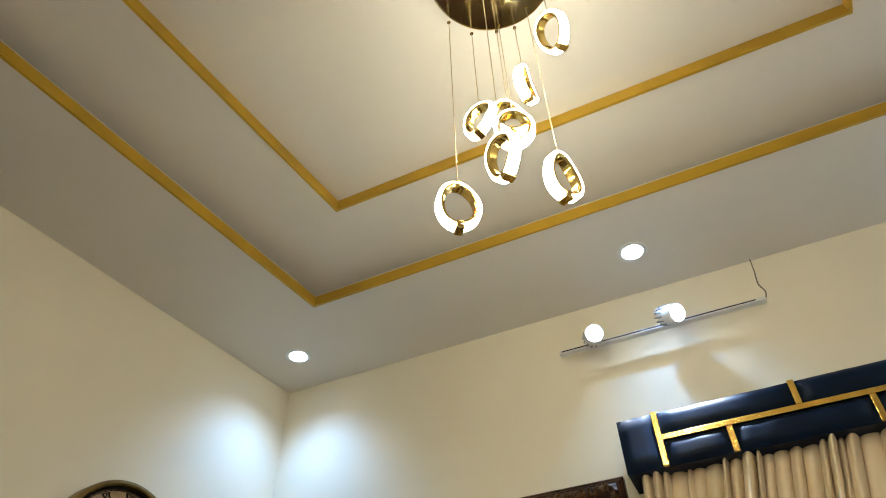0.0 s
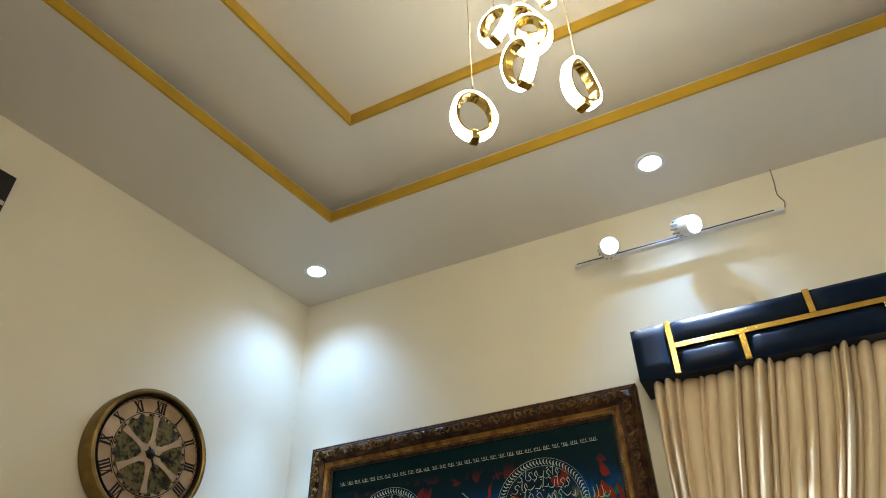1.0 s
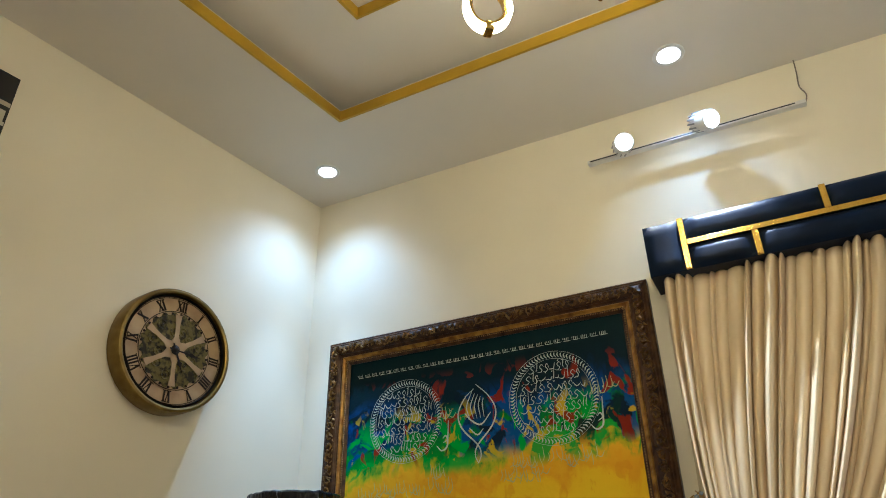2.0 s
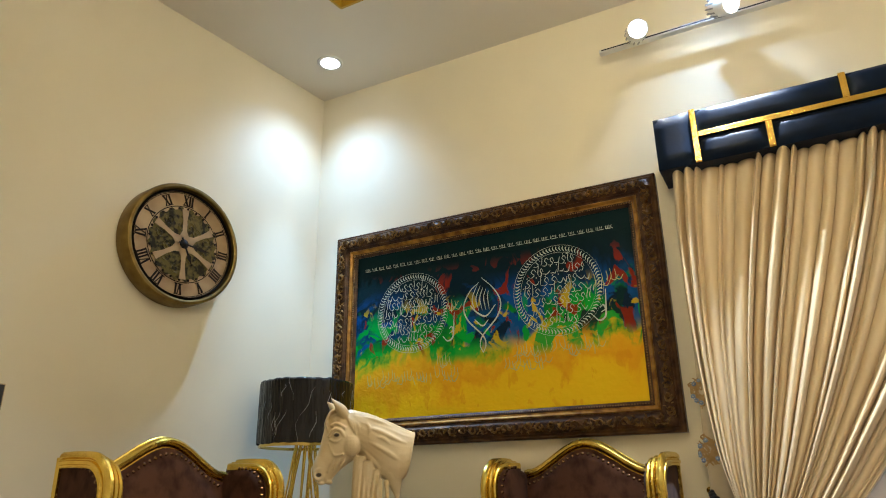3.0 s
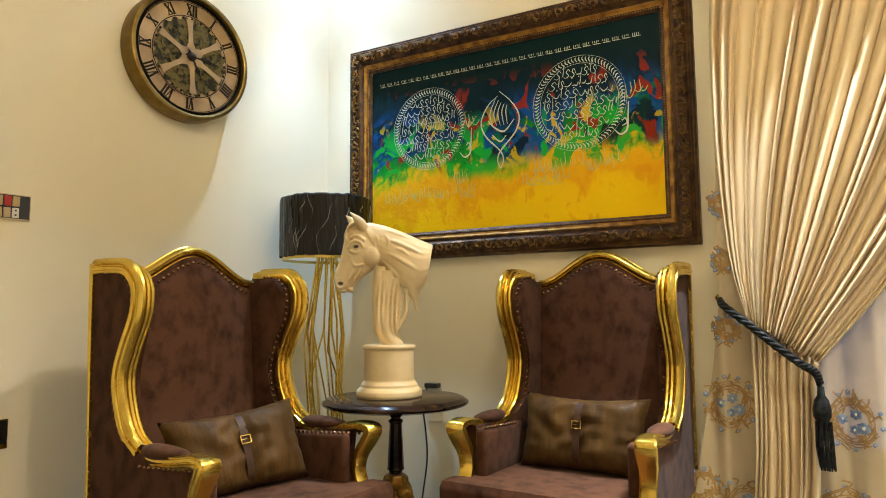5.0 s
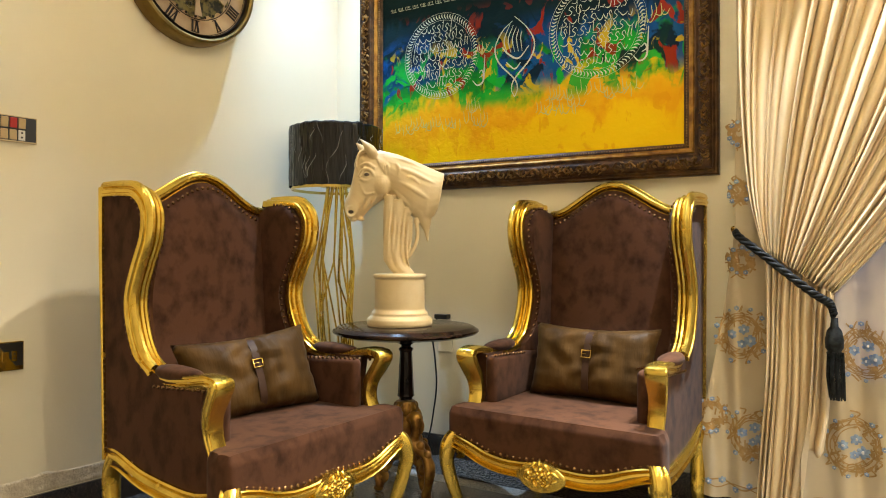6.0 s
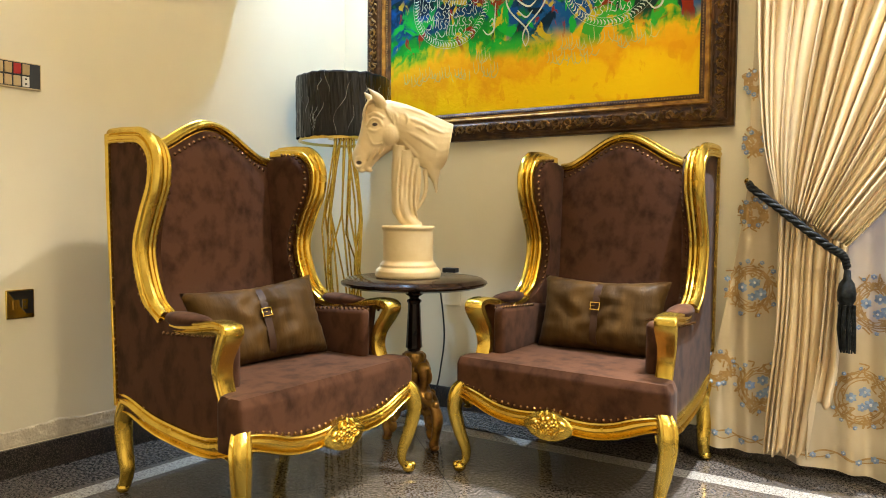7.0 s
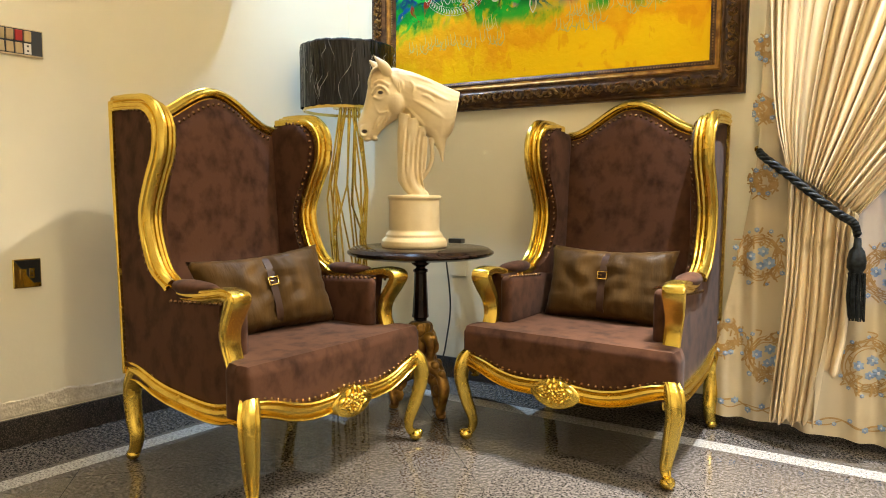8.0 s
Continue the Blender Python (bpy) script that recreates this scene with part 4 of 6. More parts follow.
        bm.faces.new(ms)
        part("wing", bm, VELVET, c, smooth=60)
        # inner arm pad
        bm = boxed(min(s * 0.255, s * 0.301), max(s * 0.255, s * 0.301), 0.10, 0.46, 0.40, 0.565, bevel=0.02, seg=3)
        part("arm_lining", bm, VELVET, c, smooth=50)
        # gilded wing moulding
        wp = [Vector((s * 0.324, p.x, p.y)) for p in wf] + [Vector((s * 0.327, 0.53, 1.151)), Vector((s * 0.330, 0.61, 1.150))]
        bm = bmesh.new()
        sweep(bm, wp, [(a * 0.93, b * s * 0.9) for a, b in BROAD], (s, 0, 0))
        part("wing_moulding", bm, GOLD, c, "gilded scrolled wing moulding", smooth=40)
        nails(nb, [p + Vector((-s * 0.046, 0.018, -0.008)) for p in wp[3:-2]], gap=0.024, out=(-s, -0.6, 0))
        nails(nb, [Vector((s * 0.346, p.y + 0.026, p.z - 0.016)) for p in wp[2:-2]], gap=0.024, out=(s, 0, 0))
        # arm rail and scrolled post
        arm = spline([(s * 0.315, 0.335, 0.590), (s * 0.322, 0.26, 0.572), (s * 0.330, 0.17, 0.575), (s * 0.336, 0.085, 0.585), (s * 0.338, 0.045, 0.572), (s * 0.336, 0.062, 0.535), (s * 0.330, 0.092, 0.49), (s * 0.325, 0.095, 0.44), (s * 0.325, 0.075, 0.385), (s * 0.325, 0.070, 0.345)], 5)
        bm = bmesh.new()
        sweep(bm, arm, [(a * 0.92, b * s * 0.95) for a, b in BROAD], (s, 0, 0), scale=lambda t: 0.78 + 0.26 * math.exp(-((t - 0.48) / 0.17) ** 2))
        blob(bm, (s * 0.338, 0.052, 0.574), (0.033, 0.026, 0.020), 14)
        part("arm_rail", bm, GOLD, c, "gilded arm with scrolled post", smooth=40)
        bm = bmesh.new()
        blob(bm, (s * 0.324, 0.235, 0.594), (0.036, 0.092, 0.026), 18)
        part("arm_pad", bm, VELVET, c, smooth=True)
        # nails along arm, post and rear edge
        nails(nb, [Vector((s * 0.347, 0.11 + 0.012 * k, 0.553)) for k in range(18)], gap=0.02, out=(s, 0, 0))
        nails(nb, [Vector((s * 0.298, 0.115, 0.56 - 0.014 * k)) for k in range(12)], gap=0.018, out=(-s, -0.4, 0))
        nails(nb, [Vector((s * 0.262, 0.105 + 0.014 * k, 0.566)) for k in range(16)], gap=0.018, out=(-s, 0, 0.5))
        back = [Vector((s * 0.343, y, z)) for y, z in ((0.632, 1.165), (0.628, 0.95), (0.610, 0.67), (0.585, 0.29))]
        bm = bmesh.new()
        sweep(bm, back, [(-0.022, -0.011), (0.010, -0.011), (0.012, -0.004), (0.012, 0.008), (-0.022, 0.010)], (s, 0, 0))
        part("back_post", bm, GOLD, c, "gilded back post", smooth=40)
        nails(nb, [p + Vector((s * 0.005, -0.02, 0)) for p in back], gap=0.022, r=0.004, out=(s, 0, 0))
    bm = bmesh.new()
    xs = [-0.31, -0.255, -0.19, -0.12, -0.06, 0, 0.06, 0.12, 0.19, 0.255, 0.31]
    lo = [(x, 0.27) for x in xs]
    hi = [(x, crest(x) + 0.0 if abs(x) < 0.256 else 1.14) for x in xs]
    prism(bm, lo + hi[::-1], 1, 0.575, 0.612)
    part("back_panel", bm, VELVET, c)
    part("seat_rail", boxed(-0.31, 0.31, 0.03, 0.56, 0.235, 0.27), BLACKWOOD, c)
    part("nailhead_trim", nb, NAIL, c, "row of bronze nail heads", smooth=True)["kind"] = "stuff"
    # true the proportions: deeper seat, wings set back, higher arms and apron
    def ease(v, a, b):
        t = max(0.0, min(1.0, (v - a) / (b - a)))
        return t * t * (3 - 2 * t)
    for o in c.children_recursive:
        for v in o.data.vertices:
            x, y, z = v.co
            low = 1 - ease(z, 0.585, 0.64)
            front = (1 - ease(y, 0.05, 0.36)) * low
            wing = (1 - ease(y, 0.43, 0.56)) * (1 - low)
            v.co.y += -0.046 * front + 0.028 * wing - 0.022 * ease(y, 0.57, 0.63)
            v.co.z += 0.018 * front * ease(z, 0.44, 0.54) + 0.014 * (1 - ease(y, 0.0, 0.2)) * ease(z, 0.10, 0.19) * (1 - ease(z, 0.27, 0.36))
    return c


LEFT_CHAIR, RIGHT_CHAIR = pose(0.827, -1.139, 0, 0, 0, 85), pose(1.437, -0.642, 0, 0, 0, -3.6)


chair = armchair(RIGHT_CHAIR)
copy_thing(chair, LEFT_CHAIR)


# ---- cushions with a strap ----
def cushion(m):
    t = thing("cushion", m, "olive brown velvet lumbar cushion with a leather strap and buckle", "cushion", "cushions on the armchairs")
    bm = bmesh.new()
    nx, nz, W2, H2 = 36, 22, 0.248, 0.146
    def surf(sgn):
        g = []
        for j in range(nz + 1):
            for i in range(nx + 1):
                u, v = -1 + 2 * i / nx, -1 + 2 * j / nz
                k = 1 - 0.16 * (u * u * (1 - v * v) * 0.6 + v * v * (1 - u * u) * 0.8) + 0.0
                d = 0.078 * (max(0, (1 - u ** 4) * (1 - v ** 4)) ** 0.5) * (1 - 0.22 * math.exp(-(u / 0.12) ** 2))
                d += 0.016 * noise.noise((u * 3.5, v * 3.5, sgn * 3)) * (1 - u * u) * (1 - v * v) + 0.0045 * math.sin(u * 26 + v * 5) * abs(v) ** 2 * (1 - abs(u)) + 0.005 * math.sin(v * 17 + u * 3) * abs(u) ** 4 * (1 - abs(v)) + 0.0012 * math.sin(u * 11 - v * 9) * (1 - u * u) * (1 - v * v)
                g.append(bm.verts.new((u * W2 * k, sgn * d, v * H2 * k)))
        return g
    a, b = surf(-1), surf(1)
    w = nx + 1
    for j in range(nz):
        for i in range(nx):
            k = j * w + i
            bm.faces.new((a[k], a[k + 1], a[k + w + 1], a[k + w]))
            bm.faces.new((b[k], b[k + w], b[k + w + 1], b[k + 1]))
    bmesh.ops.remove_doubles(bm, verts=bm.verts, dist=0.0005)
    part("cover", bm, OLIVE, t, smooth=True)
    bm = bmesh.new()
    path = [Vector((0, -0.078 * math.sqrt(max(0, 1 - (z / 0.124) ** 4)) * 0.84 - 0.004, z)) for z in [-0.124 + 0.248 * k / 18 for k in range(19)]]
    sweep(bm, path, [(-0.013, -0.0015), (0.013, -0.0015), (0.013, 0.0015), (-0.013, 0.0015)], (1, 0, 0))
    part("strap", bm, LEATHER, t, "dark leather strap", smooth=40)
    bm = bmesh.new()
    loop = [Vector((x, -0.0745, z)) for x, z in ((-0.017, 0.012), (0.017, 0.012), (0.017, 0.038), (-0.017, 0.038))]
    sweep(bm, loop, disc(0.0024, 8), (0, 1, 0), closed=True)
    tube(bm, [Vector((-0.017, -0.0758, 0.025)), Vector((0.002, -0.0765, 0.025))], 0.0015, 6)
    part("buckle", bm, BRASS, t, "small brass buckle", smooth=40)
    return t


cu = cushion(RIGHT_CHAIR @ pose(0.0, 0.350, 0.540, -16, 0, 0))
copy_thing(cu, LEFT_CHAIR @ pose(0.015, 0.320, 0.535, -20, -4, -10))

# ---- round side table ----
TX, TY, TZ = 0.775, -0.525, 0.668
tab = thing("side_table", pose(TX, TY, 0), "round black lacquered side table on a carved gilt tripod", "table")
bm = bmesh.new()
lathe(bm, [(0.0, TZ), (0.262, TZ), (0.272, TZ - 0.004), (0.280, TZ - 0.011), (0.287, TZ - 0.014), (0.289, TZ - 0.020), (0.283, TZ - 0.027), (0.270, TZ - 0.031), (0.255, TZ - 0.036), (0.0, TZ - 0.036)], 72)
part("tabletop", bm, BLACKWOOD, tab, "black lacquered round top", smooth=25)
bm = bmesh.new()
lathe(bm, [(0.0, 0.634), (0.036, 0.634), (0.038, 0.615), (0.034, 0.600), (0.020, 0.590), (0.018, 0.584), (0.029, 0.578), (0.029, 0.570), (0.024, 0.566), (0.032, 0.40), (0.034, 0.39), (0.026, 0.384), (0.026, 0.376), (0.0, 0.37)], 10)
part("column", bm, BLACKWOOD, tab, "faceted black column")
bm = bmesh.new()
lathe(bm, [(0.0, 0.372), (0.038, 0.37), (0.046, 0.35), (0.044, 0.33), (0.032, 0.315), (0.036, 0.30), (0.042, 0.26), (0.036, 0.20), (0.028, 0.16), (0.034, 0.14), (0.0, 0.13)], 24)
for k in range(10):
    a = 2 * math.pi * k / 10
    blob(bm, (0.040 * math.cos(a), 0.040 * math.sin(a), 0.348), (0.010, 0.010, 0.020), 6)
part("carved_hub", bm, DARKGOLD, tab, "carved gilt hub", smooth=40)
for a in (-14, 188, 85):
    e = bmesh.new()
    q = spline([(0.02, 0, 0.30), (0.055, 0, 0.315), (0.065, 0, 0.27), (0.05, 0, 0.22), (0.075, 0, 0.19), (0.115, 0, 0.17), (0.135, 0, 0.12), (0.125, 0, 0.06), (0.115, 0, 0.03), (0.118, 0, 0.012)], 5)
    sweep(e, q, disc(0.025, 12, 0.019), (0, 1, 0), scale=lambda t: 1.0 - 0.32 * t + 0.22 * math.sin(t * 12) ** 2)
    for x, z, r in ((0.066, 0.312, 0.020), (0.082, 0.205, 0.020), (0.120, 0.178, 0.019), (0.10, 0.115, 0.022), (0.088, 0.09, 0.014), (0.120, 0.012, 0.021)):
        blob(e, (x, 0, z), (r, r * 0.9, r if z > 0.02 else 0.013), 10)
    for x, z, r in ((0.07, 0.165, 0.030), (0.098, 0.122, 0.026), (0.098, 0.122, 0.013), (0.070, 0.285, 0.020), (0.105, 0.062, 0.016)):
        rgp = [Vector((x + r * math.cos(t / 16 * 2 * math.pi), 0, z + r * math.sin(t / 16 * 2 * math.pi))) for t in range(16)]
        sweep(e, rgp, disc(0.0075, 8, 0.015), (0, 1, 0), closed=True)
    o = part("scroll_leg", e, DARKGOLD, tab, "scrolled gilt leg", smooth=50)
    o.rotation_euler = (0, 0, radians(a))

# ---- horse head sculpture ----
horse = thing("horse_head_sculpture", pose(0.745, -0.525, TZ) @ pose(0, 0, 0, 0, 0, 33), "ivory resin horse head bust on a round plinth", "sculpture")
S = 1 / 446.0


def hp(px, py):
    """Outline units to local metres: x along the head, z up from the plinth's foot."""
    return Vector(((px - 733) * S, 0, (430 - py) * S))


def loft(bm, rows, n=18):
    rings = []
    for top, bot, w in rows:
        a, b = hp(*top), hp(*bot)
        c, h = (a + b) / 2, (a - b) / 2
        rings.append([bm.verts.new(c + h * math.cos(2 * math.pi * i / n) + Vector((0, w * math.sin(2 * math.pi * i / n), 0))) for i in range(n)])
    for r, q in zip(rings, rings[1:]):
        for i in range(n):
            bm.faces.new((r[i], r[(i + 1) % n], q[(i + 1) % n], q[i]))
    bm.faces.new(rings[0][::-1])
    bm.faces.new(rings[-1])


HEAD = [((636, 227), (641, 240), 0.012), ((634, 217), (652, 246), 0.026), ((637, 206), (664, 243), 0.031), ((643, 193), (672, 233), 0.030), ((647, 178), (682, 222), 0.033),
        ((650, 163), (694, 213), 0.040), ((653, 147), (708, 204), 0.048), ((660, 131), (718, 192), 0.050), ((675, 121), (724, 176), 0.042)]
NECK = [((672, 124), (700, 178), 0.036), ((698, 119), (715, 196), 0.044), ((728, 126), (733, 214), 0.053), ((758, 137), (755, 236), 0.060), ((785, 149), (778, 248), 0.061),
        ((806, 158), (794, 236), 0.058), ((812, 160), (800, 226), 0.060)]
bm = bmesh.new()
loft(bm, HEAD, 24)
loft(bm, NECK, 24)
loft(bm, [((752, 228), (790, 230), 0.045), ((764, 245), (789, 244), 0.030), ((775, 262), (786, 260), 0.012), ((781, 282), (784, 282), 0.003)])


def skin(px, py):
    """Half width of the neck at an outline point."""
    for (t0, b0, w0), (t1, b1, w1) in zip(NECK, NECK[1:]):
        m0, m1 = (t0[0] + b0[0]) / 2, (t1[0] + b1[0]) / 2
        if m0 <= px <= m1:
            k = (px - m0) / (m1 - m0)
            top, bot, w = t0[1] + k * (t1[1] - t0[1]), b0[1] + k * (b1[1] - b0[1]), w0 + k * (w1 - w0)
            h = min(0.97, abs((py - (top + bot) / 2) / ((bot - top) / 2)))
            return w * math.sqrt(1 - h * h)
    return 0.045


for pts, r in (([(716, 200), (713, 240), (713, 290), (719, 322), (738, 339)], 0.024), ([(730, 208), (728, 250), (726, 296), (730, 322), (746, 340)], 0.028), ([(744, 222), (742, 265), (736, 304), (740, 326), (754, 340)], 0.020),
               ([(762, 240), (764, 272), (757, 296), (744, 314), (736, 330)], 0.009), ([(752, 238), (752, 270), (748, 296), (738, 316)], 0.008), ([(709, 215), (707, 300), (710, 318), (724, 332)], 0.009)):
    for dy in (-0.020, 0.016):
        tube(bm, spline([hp(*p) + Vector((0, dy, 0)) for p in pts], 6), r, 12, ref=(0, 1, 0), scale=lambda t: 1.0 - 0.25 * t)
for k in range(5):  # long grooved locks down the stem
    x = 714 + 8 * k
    tube(bm, spline([hp(x + 4, 214 + 4 * k) + Vector((0, -0.040, 0)), hp(x, 262) + Vector((0, -0.045, 0)), hp(x - 1, 304) + Vector((0, -0.037, 0)), hp(x + 6, 334) + Vector((0, -0.026, 0))], 6), 0.0055, 8, ref=(0, 1, 0), scale=lambda t: math.sin(math.pi * (0.12 + 0.8 * t)))
for dy in (-1, 1):  # ears, eyes, nostrils, lips, cheek, brow and muscle folds
    base, tip = ((690, 136), (661, 100)) if dy < 0 else ((674, 128), (652, 103))
    mid = ((base[0] * 0.55 + tip[0] * 0.45) + 3, base[1] * 0.55 + tip[1] * 0.45)
    tube(bm, spline([hp(*base) + Vector((0, 0.026 * dy, 0)), hp(*mid) + Vector((0, 0.036 * dy, 0)), hp(*tip) + Vector((0, 0.030 * dy, 0))], 6), 0.018, 12, ref=(0, 1, 0),
         scale=lambda t: (0.75 + 0.5 * math.sin(math.pi * min(1.0, t * 1.15))) * (1 - t ** 3 * 0.95))
    blob(bm, hp(675, 165) + Vector((0, 0.042 * dy, 0)), (0.013, 0.010, 0.011), 14)
    tube(bm, spline([hp(661, 168) + Vector((0, 0.038 * dy, 0)), hp(669, 156) + Vector((0, 0.050 * dy, 0)), hp(681, 157) + Vector((0, 0.051 * dy, 0)), hp(689, 168) + Vector((0, 0.046 * dy, 0))], 5), 0.0058, 8, ref=(0, 1, 0))
    tube(bm, spline([hp(663, 172) + Vector((0, 0.040 * dy, 0)), hp(674, 176) + Vector((0, 0.046 * dy, 0)), hp(686, 171) + Vector((0, 0.047 * dy, 0))], 5), 0.0042, 8, ref=(0, 1, 0))
    tube(bm, spline([hp(664, 150) + Vector((0, 0.038 * dy, 0)), hp(676, 146) + Vector((0, 0.046 * dy, 0)), hp(690, 154) + Vector((0, 0.047 * dy, 0))], 5), 0.007, 8, ref=(0, 1, 0))
    blob(bm, hp(701, 180) + Vector((0, 0.028 * dy, 0)), (0.039, 0.027, 0.046), 18)
    tube(bm, [hp(647 + 8 * math.cos(t), 229 + 9 * math.sin(t)) + Vector((0, 0.027 * dy, 0)) for t in [k * 0.45 for k in range(12)]], 0.0048, 8, ref=(0, 1, 0))
    blob(bm, hp(650, 243) + Vector((0, 0.012 * dy, 0)), (0.016, 0.014, 0.008), 10)
    blob(bm, hp(664, 242) + Vector((0, 0.012 * dy, 0)), (0.014, 0.013, 0.009), 10)
    tube(bm, spline([hp(662, 178) + Vector((0, 0.034 * dy, 0)), hp(668, 192) + Vector((0, 0.036 * dy, 0)), hp(674, 199) + Vector((0, 0.038 * dy, 0)), hp(688, 197) + Vector((0, 0.044 * dy, 0))], 5), 0.0036, 8, ref=(0, 1, 0))
    for q in ([(674, 200), (668, 213), (662, 226)], [(682, 202), (677, 214), (670, 228)], [(690, 204), (686, 212), (680, 220)]):
        tube(bm, spline([hp(*p) + Vector((0, 0.031 * dy, 0)) for p in q], 5), 0.0045, 8, ref=(0, 1, 0), scale=lambda t: math.sin(math.pi * (0.15 + 0.7 * t)))
    for pts, r in (([(716, 150), (745, 158), (775, 172), (803, 184)], 0.013), ([(720, 172), (746, 184), (775, 202), (796, 216)], 0.012), ([(712, 132), (745, 142), (780, 156)], 0.010), ([(722, 190), (742, 210), (762, 230)], 0.011),
                   ([(740, 168), (756, 172), (772, 186)], 0.009), ([(722, 140), (732, 156), (724, 178)], 0.008), ([(704, 138), (712, 150), (714, 166)], 0.008)):
        tube(bm, spline([hp(*p) + Vector((0, dy * (skin(*p) - r * 0.55), 0)) for p in pts], 6), r, 10, ref=(0, 1, 0), scale=lambda t: math.sin(math.pi * (0.08 + 0.84 * t)))
for k in range(8):  # forelock
    tube(bm, spline([hp(682 - k, 122) + Vector((0, -0.022 + 0.006 * k, 0)), hp(664 - k, 124 + k) + Vector((0, -0.034 + 0.009 * k, 0)), hp(656 - 0.5 * k, 142 + k) + Vector((0, -0.040 + 0.010 * k, 0)), hp(658 + 1.5 * k, 156 + 4 * (k % 3)) + Vector((0, -0.042 + 0.012 * k, 0))], 5), 0.0068, 8, ref=(0, 1, 0), scale=lambda t: 1.1 - 0.85 * t)
for k in range(6):  # short locks behind the ear
    tube(bm, spline([hp(690 + 3 * k, 126) + Vector((0, -0.020, 0)), hp(694 + 3 * k, 138 + 2 * k) + Vector((0, -0.042, 0)), hp(698 + 2 * k, 150 + 3 * k) + Vector((0, -0.046, 0))], 5), 0.0055, 8, ref=(0, 1, 0), scale=lambda t: 1 - 0.8 * t)
lathe(bm, [(0.0, 0.0), (0.128, 0.0), (0.131, 0.010), (0.129, 0.026), (0.120, 0.036), (0.112, 0.040), (0.113, 0.050), (0.104, 0.060), (0.100, 0.066), (0.099, 0.186), (0.105, 0.190), (0.106, 0.199), (0.102, 0.204), (0.0, 0.205)], 64)
BUST = IVORY.copy()  # ivory with dark brown spots at the eyes and nostrils
BUST.name = "ivory_resin_painted"
bn, bl = BUST.node_tree.nodes, BUST.node_tree.links.new
bcol = bn["Principled BSDF"].inputs["Base Color"].links[0].from_socket
btc = bn.new("ShaderNodeTexCoord")
for spot_at, rad in ((hp(675, 165), 0.0105), (hp(647, 230), 0.011)):
    off, sx, ln, rg, mx = bn.new("ShaderNodeVectorMath"), bn.new("ShaderNodeVectorMath"), bn.new("ShaderNodeVectorMath"), bn.new("ShaderNodeMapRange"), bn.new("ShaderNodeMix")
    off.operation, sx.operation, ln.operation, mx.data_type = "SUBTRACT", "MULTIPLY", "LENGTH", "RGBA"
    off.inputs[1].default_value, sx.inputs[1].default_value = spot_at, (0.8, 0.0, 1.2)
    bl(btc.outputs["Object"], off.inputs[0])
    bl(off.outputs[0], sx.inputs[0])
    bl(sx.outputs[0], ln.inputs[0])
    rg.inputs["From Min"].default_value, rg.inputs["From Max"].default_value = rad * 0.6, rad
    bl(ln.outputs["Value"], rg.inputs["Value"])
    bl(rg.outputs[0], mx.inputs["Factor"])
    mx.inputs["A"].default_value = (0.035, 0.018, 0.008, 1)
    bl(bcol, mx.inputs["B"])
    bcol = mx.outputs["Result"]
bl(bcol, bn["Principled BSDF"].inputs["Base Color"])
hm = part("bust", bm, BUST, horse)
rm = hm.modifiers.new("fuse", "REMESH")
rm.mode, rm.voxel_size, rm.use_smooth_shade = "VOXEL", 0.0033, True
sm = hm.modifiers.new("soften", "SMOOTH")
sm.factor, sm.iterations = 0.5, 3

# ---- floor lamp of bent rods ----
LX, LY = 0.228, -0.290
lamp = thing("floor_lamp", pose(LX, LY, 0), "floor lamp of bent brass rods with a wrapped black drum shade", "lamp")
bm = bmesh.new()
lathe(bm, [(0.0, 0.0), (0.15, 0.0), (0.15, 0.012), (0.14, 0.018), (0.0, 0.018)], 48)
part("base", bm, BRASS, lamp, smooth=30)
g = random.Random(11)
for k in range(16):
    a = 2 * math.pi * k / 16 + g.uniform(-0.15, 0.15)
    def at(r, b, z):
        return Vector((r * math.cos(b), r * math.sin(b), z))
    zz = [0.018, 0.34 + g.uniform(-0.08, 0.08), 0.62 + g.uniform(-0.08, 0.08), 0.90 + g.uniform(-0.08, 0.08), 1.28]
    b1, b2 = a + g.uniform(-0.5, 0.5), a + g.uniform(-1.1, 1.1)
    p = [at(0.080, a, zz[0]), at(g.uniform(0.07, 0.10), b1, zz[1]), at(g.uniform(0.06, 0.11), b2, zz[2]), at(g.uniform(0.055, 0.105), a + g.uniform(-1.0, 1.0), zz[3]), at(g.uniform(0.03, 0.06), a + g.uniform(-0.5, 0.5), zz[4])]
    bm = bmesh.new()
    tube(bm, p, 0.0045, 8, ref=(0.7, 0.7, 0.1))
    part("rod", bm, GOLD, lamp, "bent gilded rod", smooth=50)
bm = bmesh.new()
lathe(bm, [(0.004, 1.26), (0.07, 1.262), (0.07, 1.275), (0.004, 1.285)], 24)
part("rod_collar", bm, BRASS, lamp)
sz0, sz1, sr = 1.246, 1.530, 0.198
seg = 96
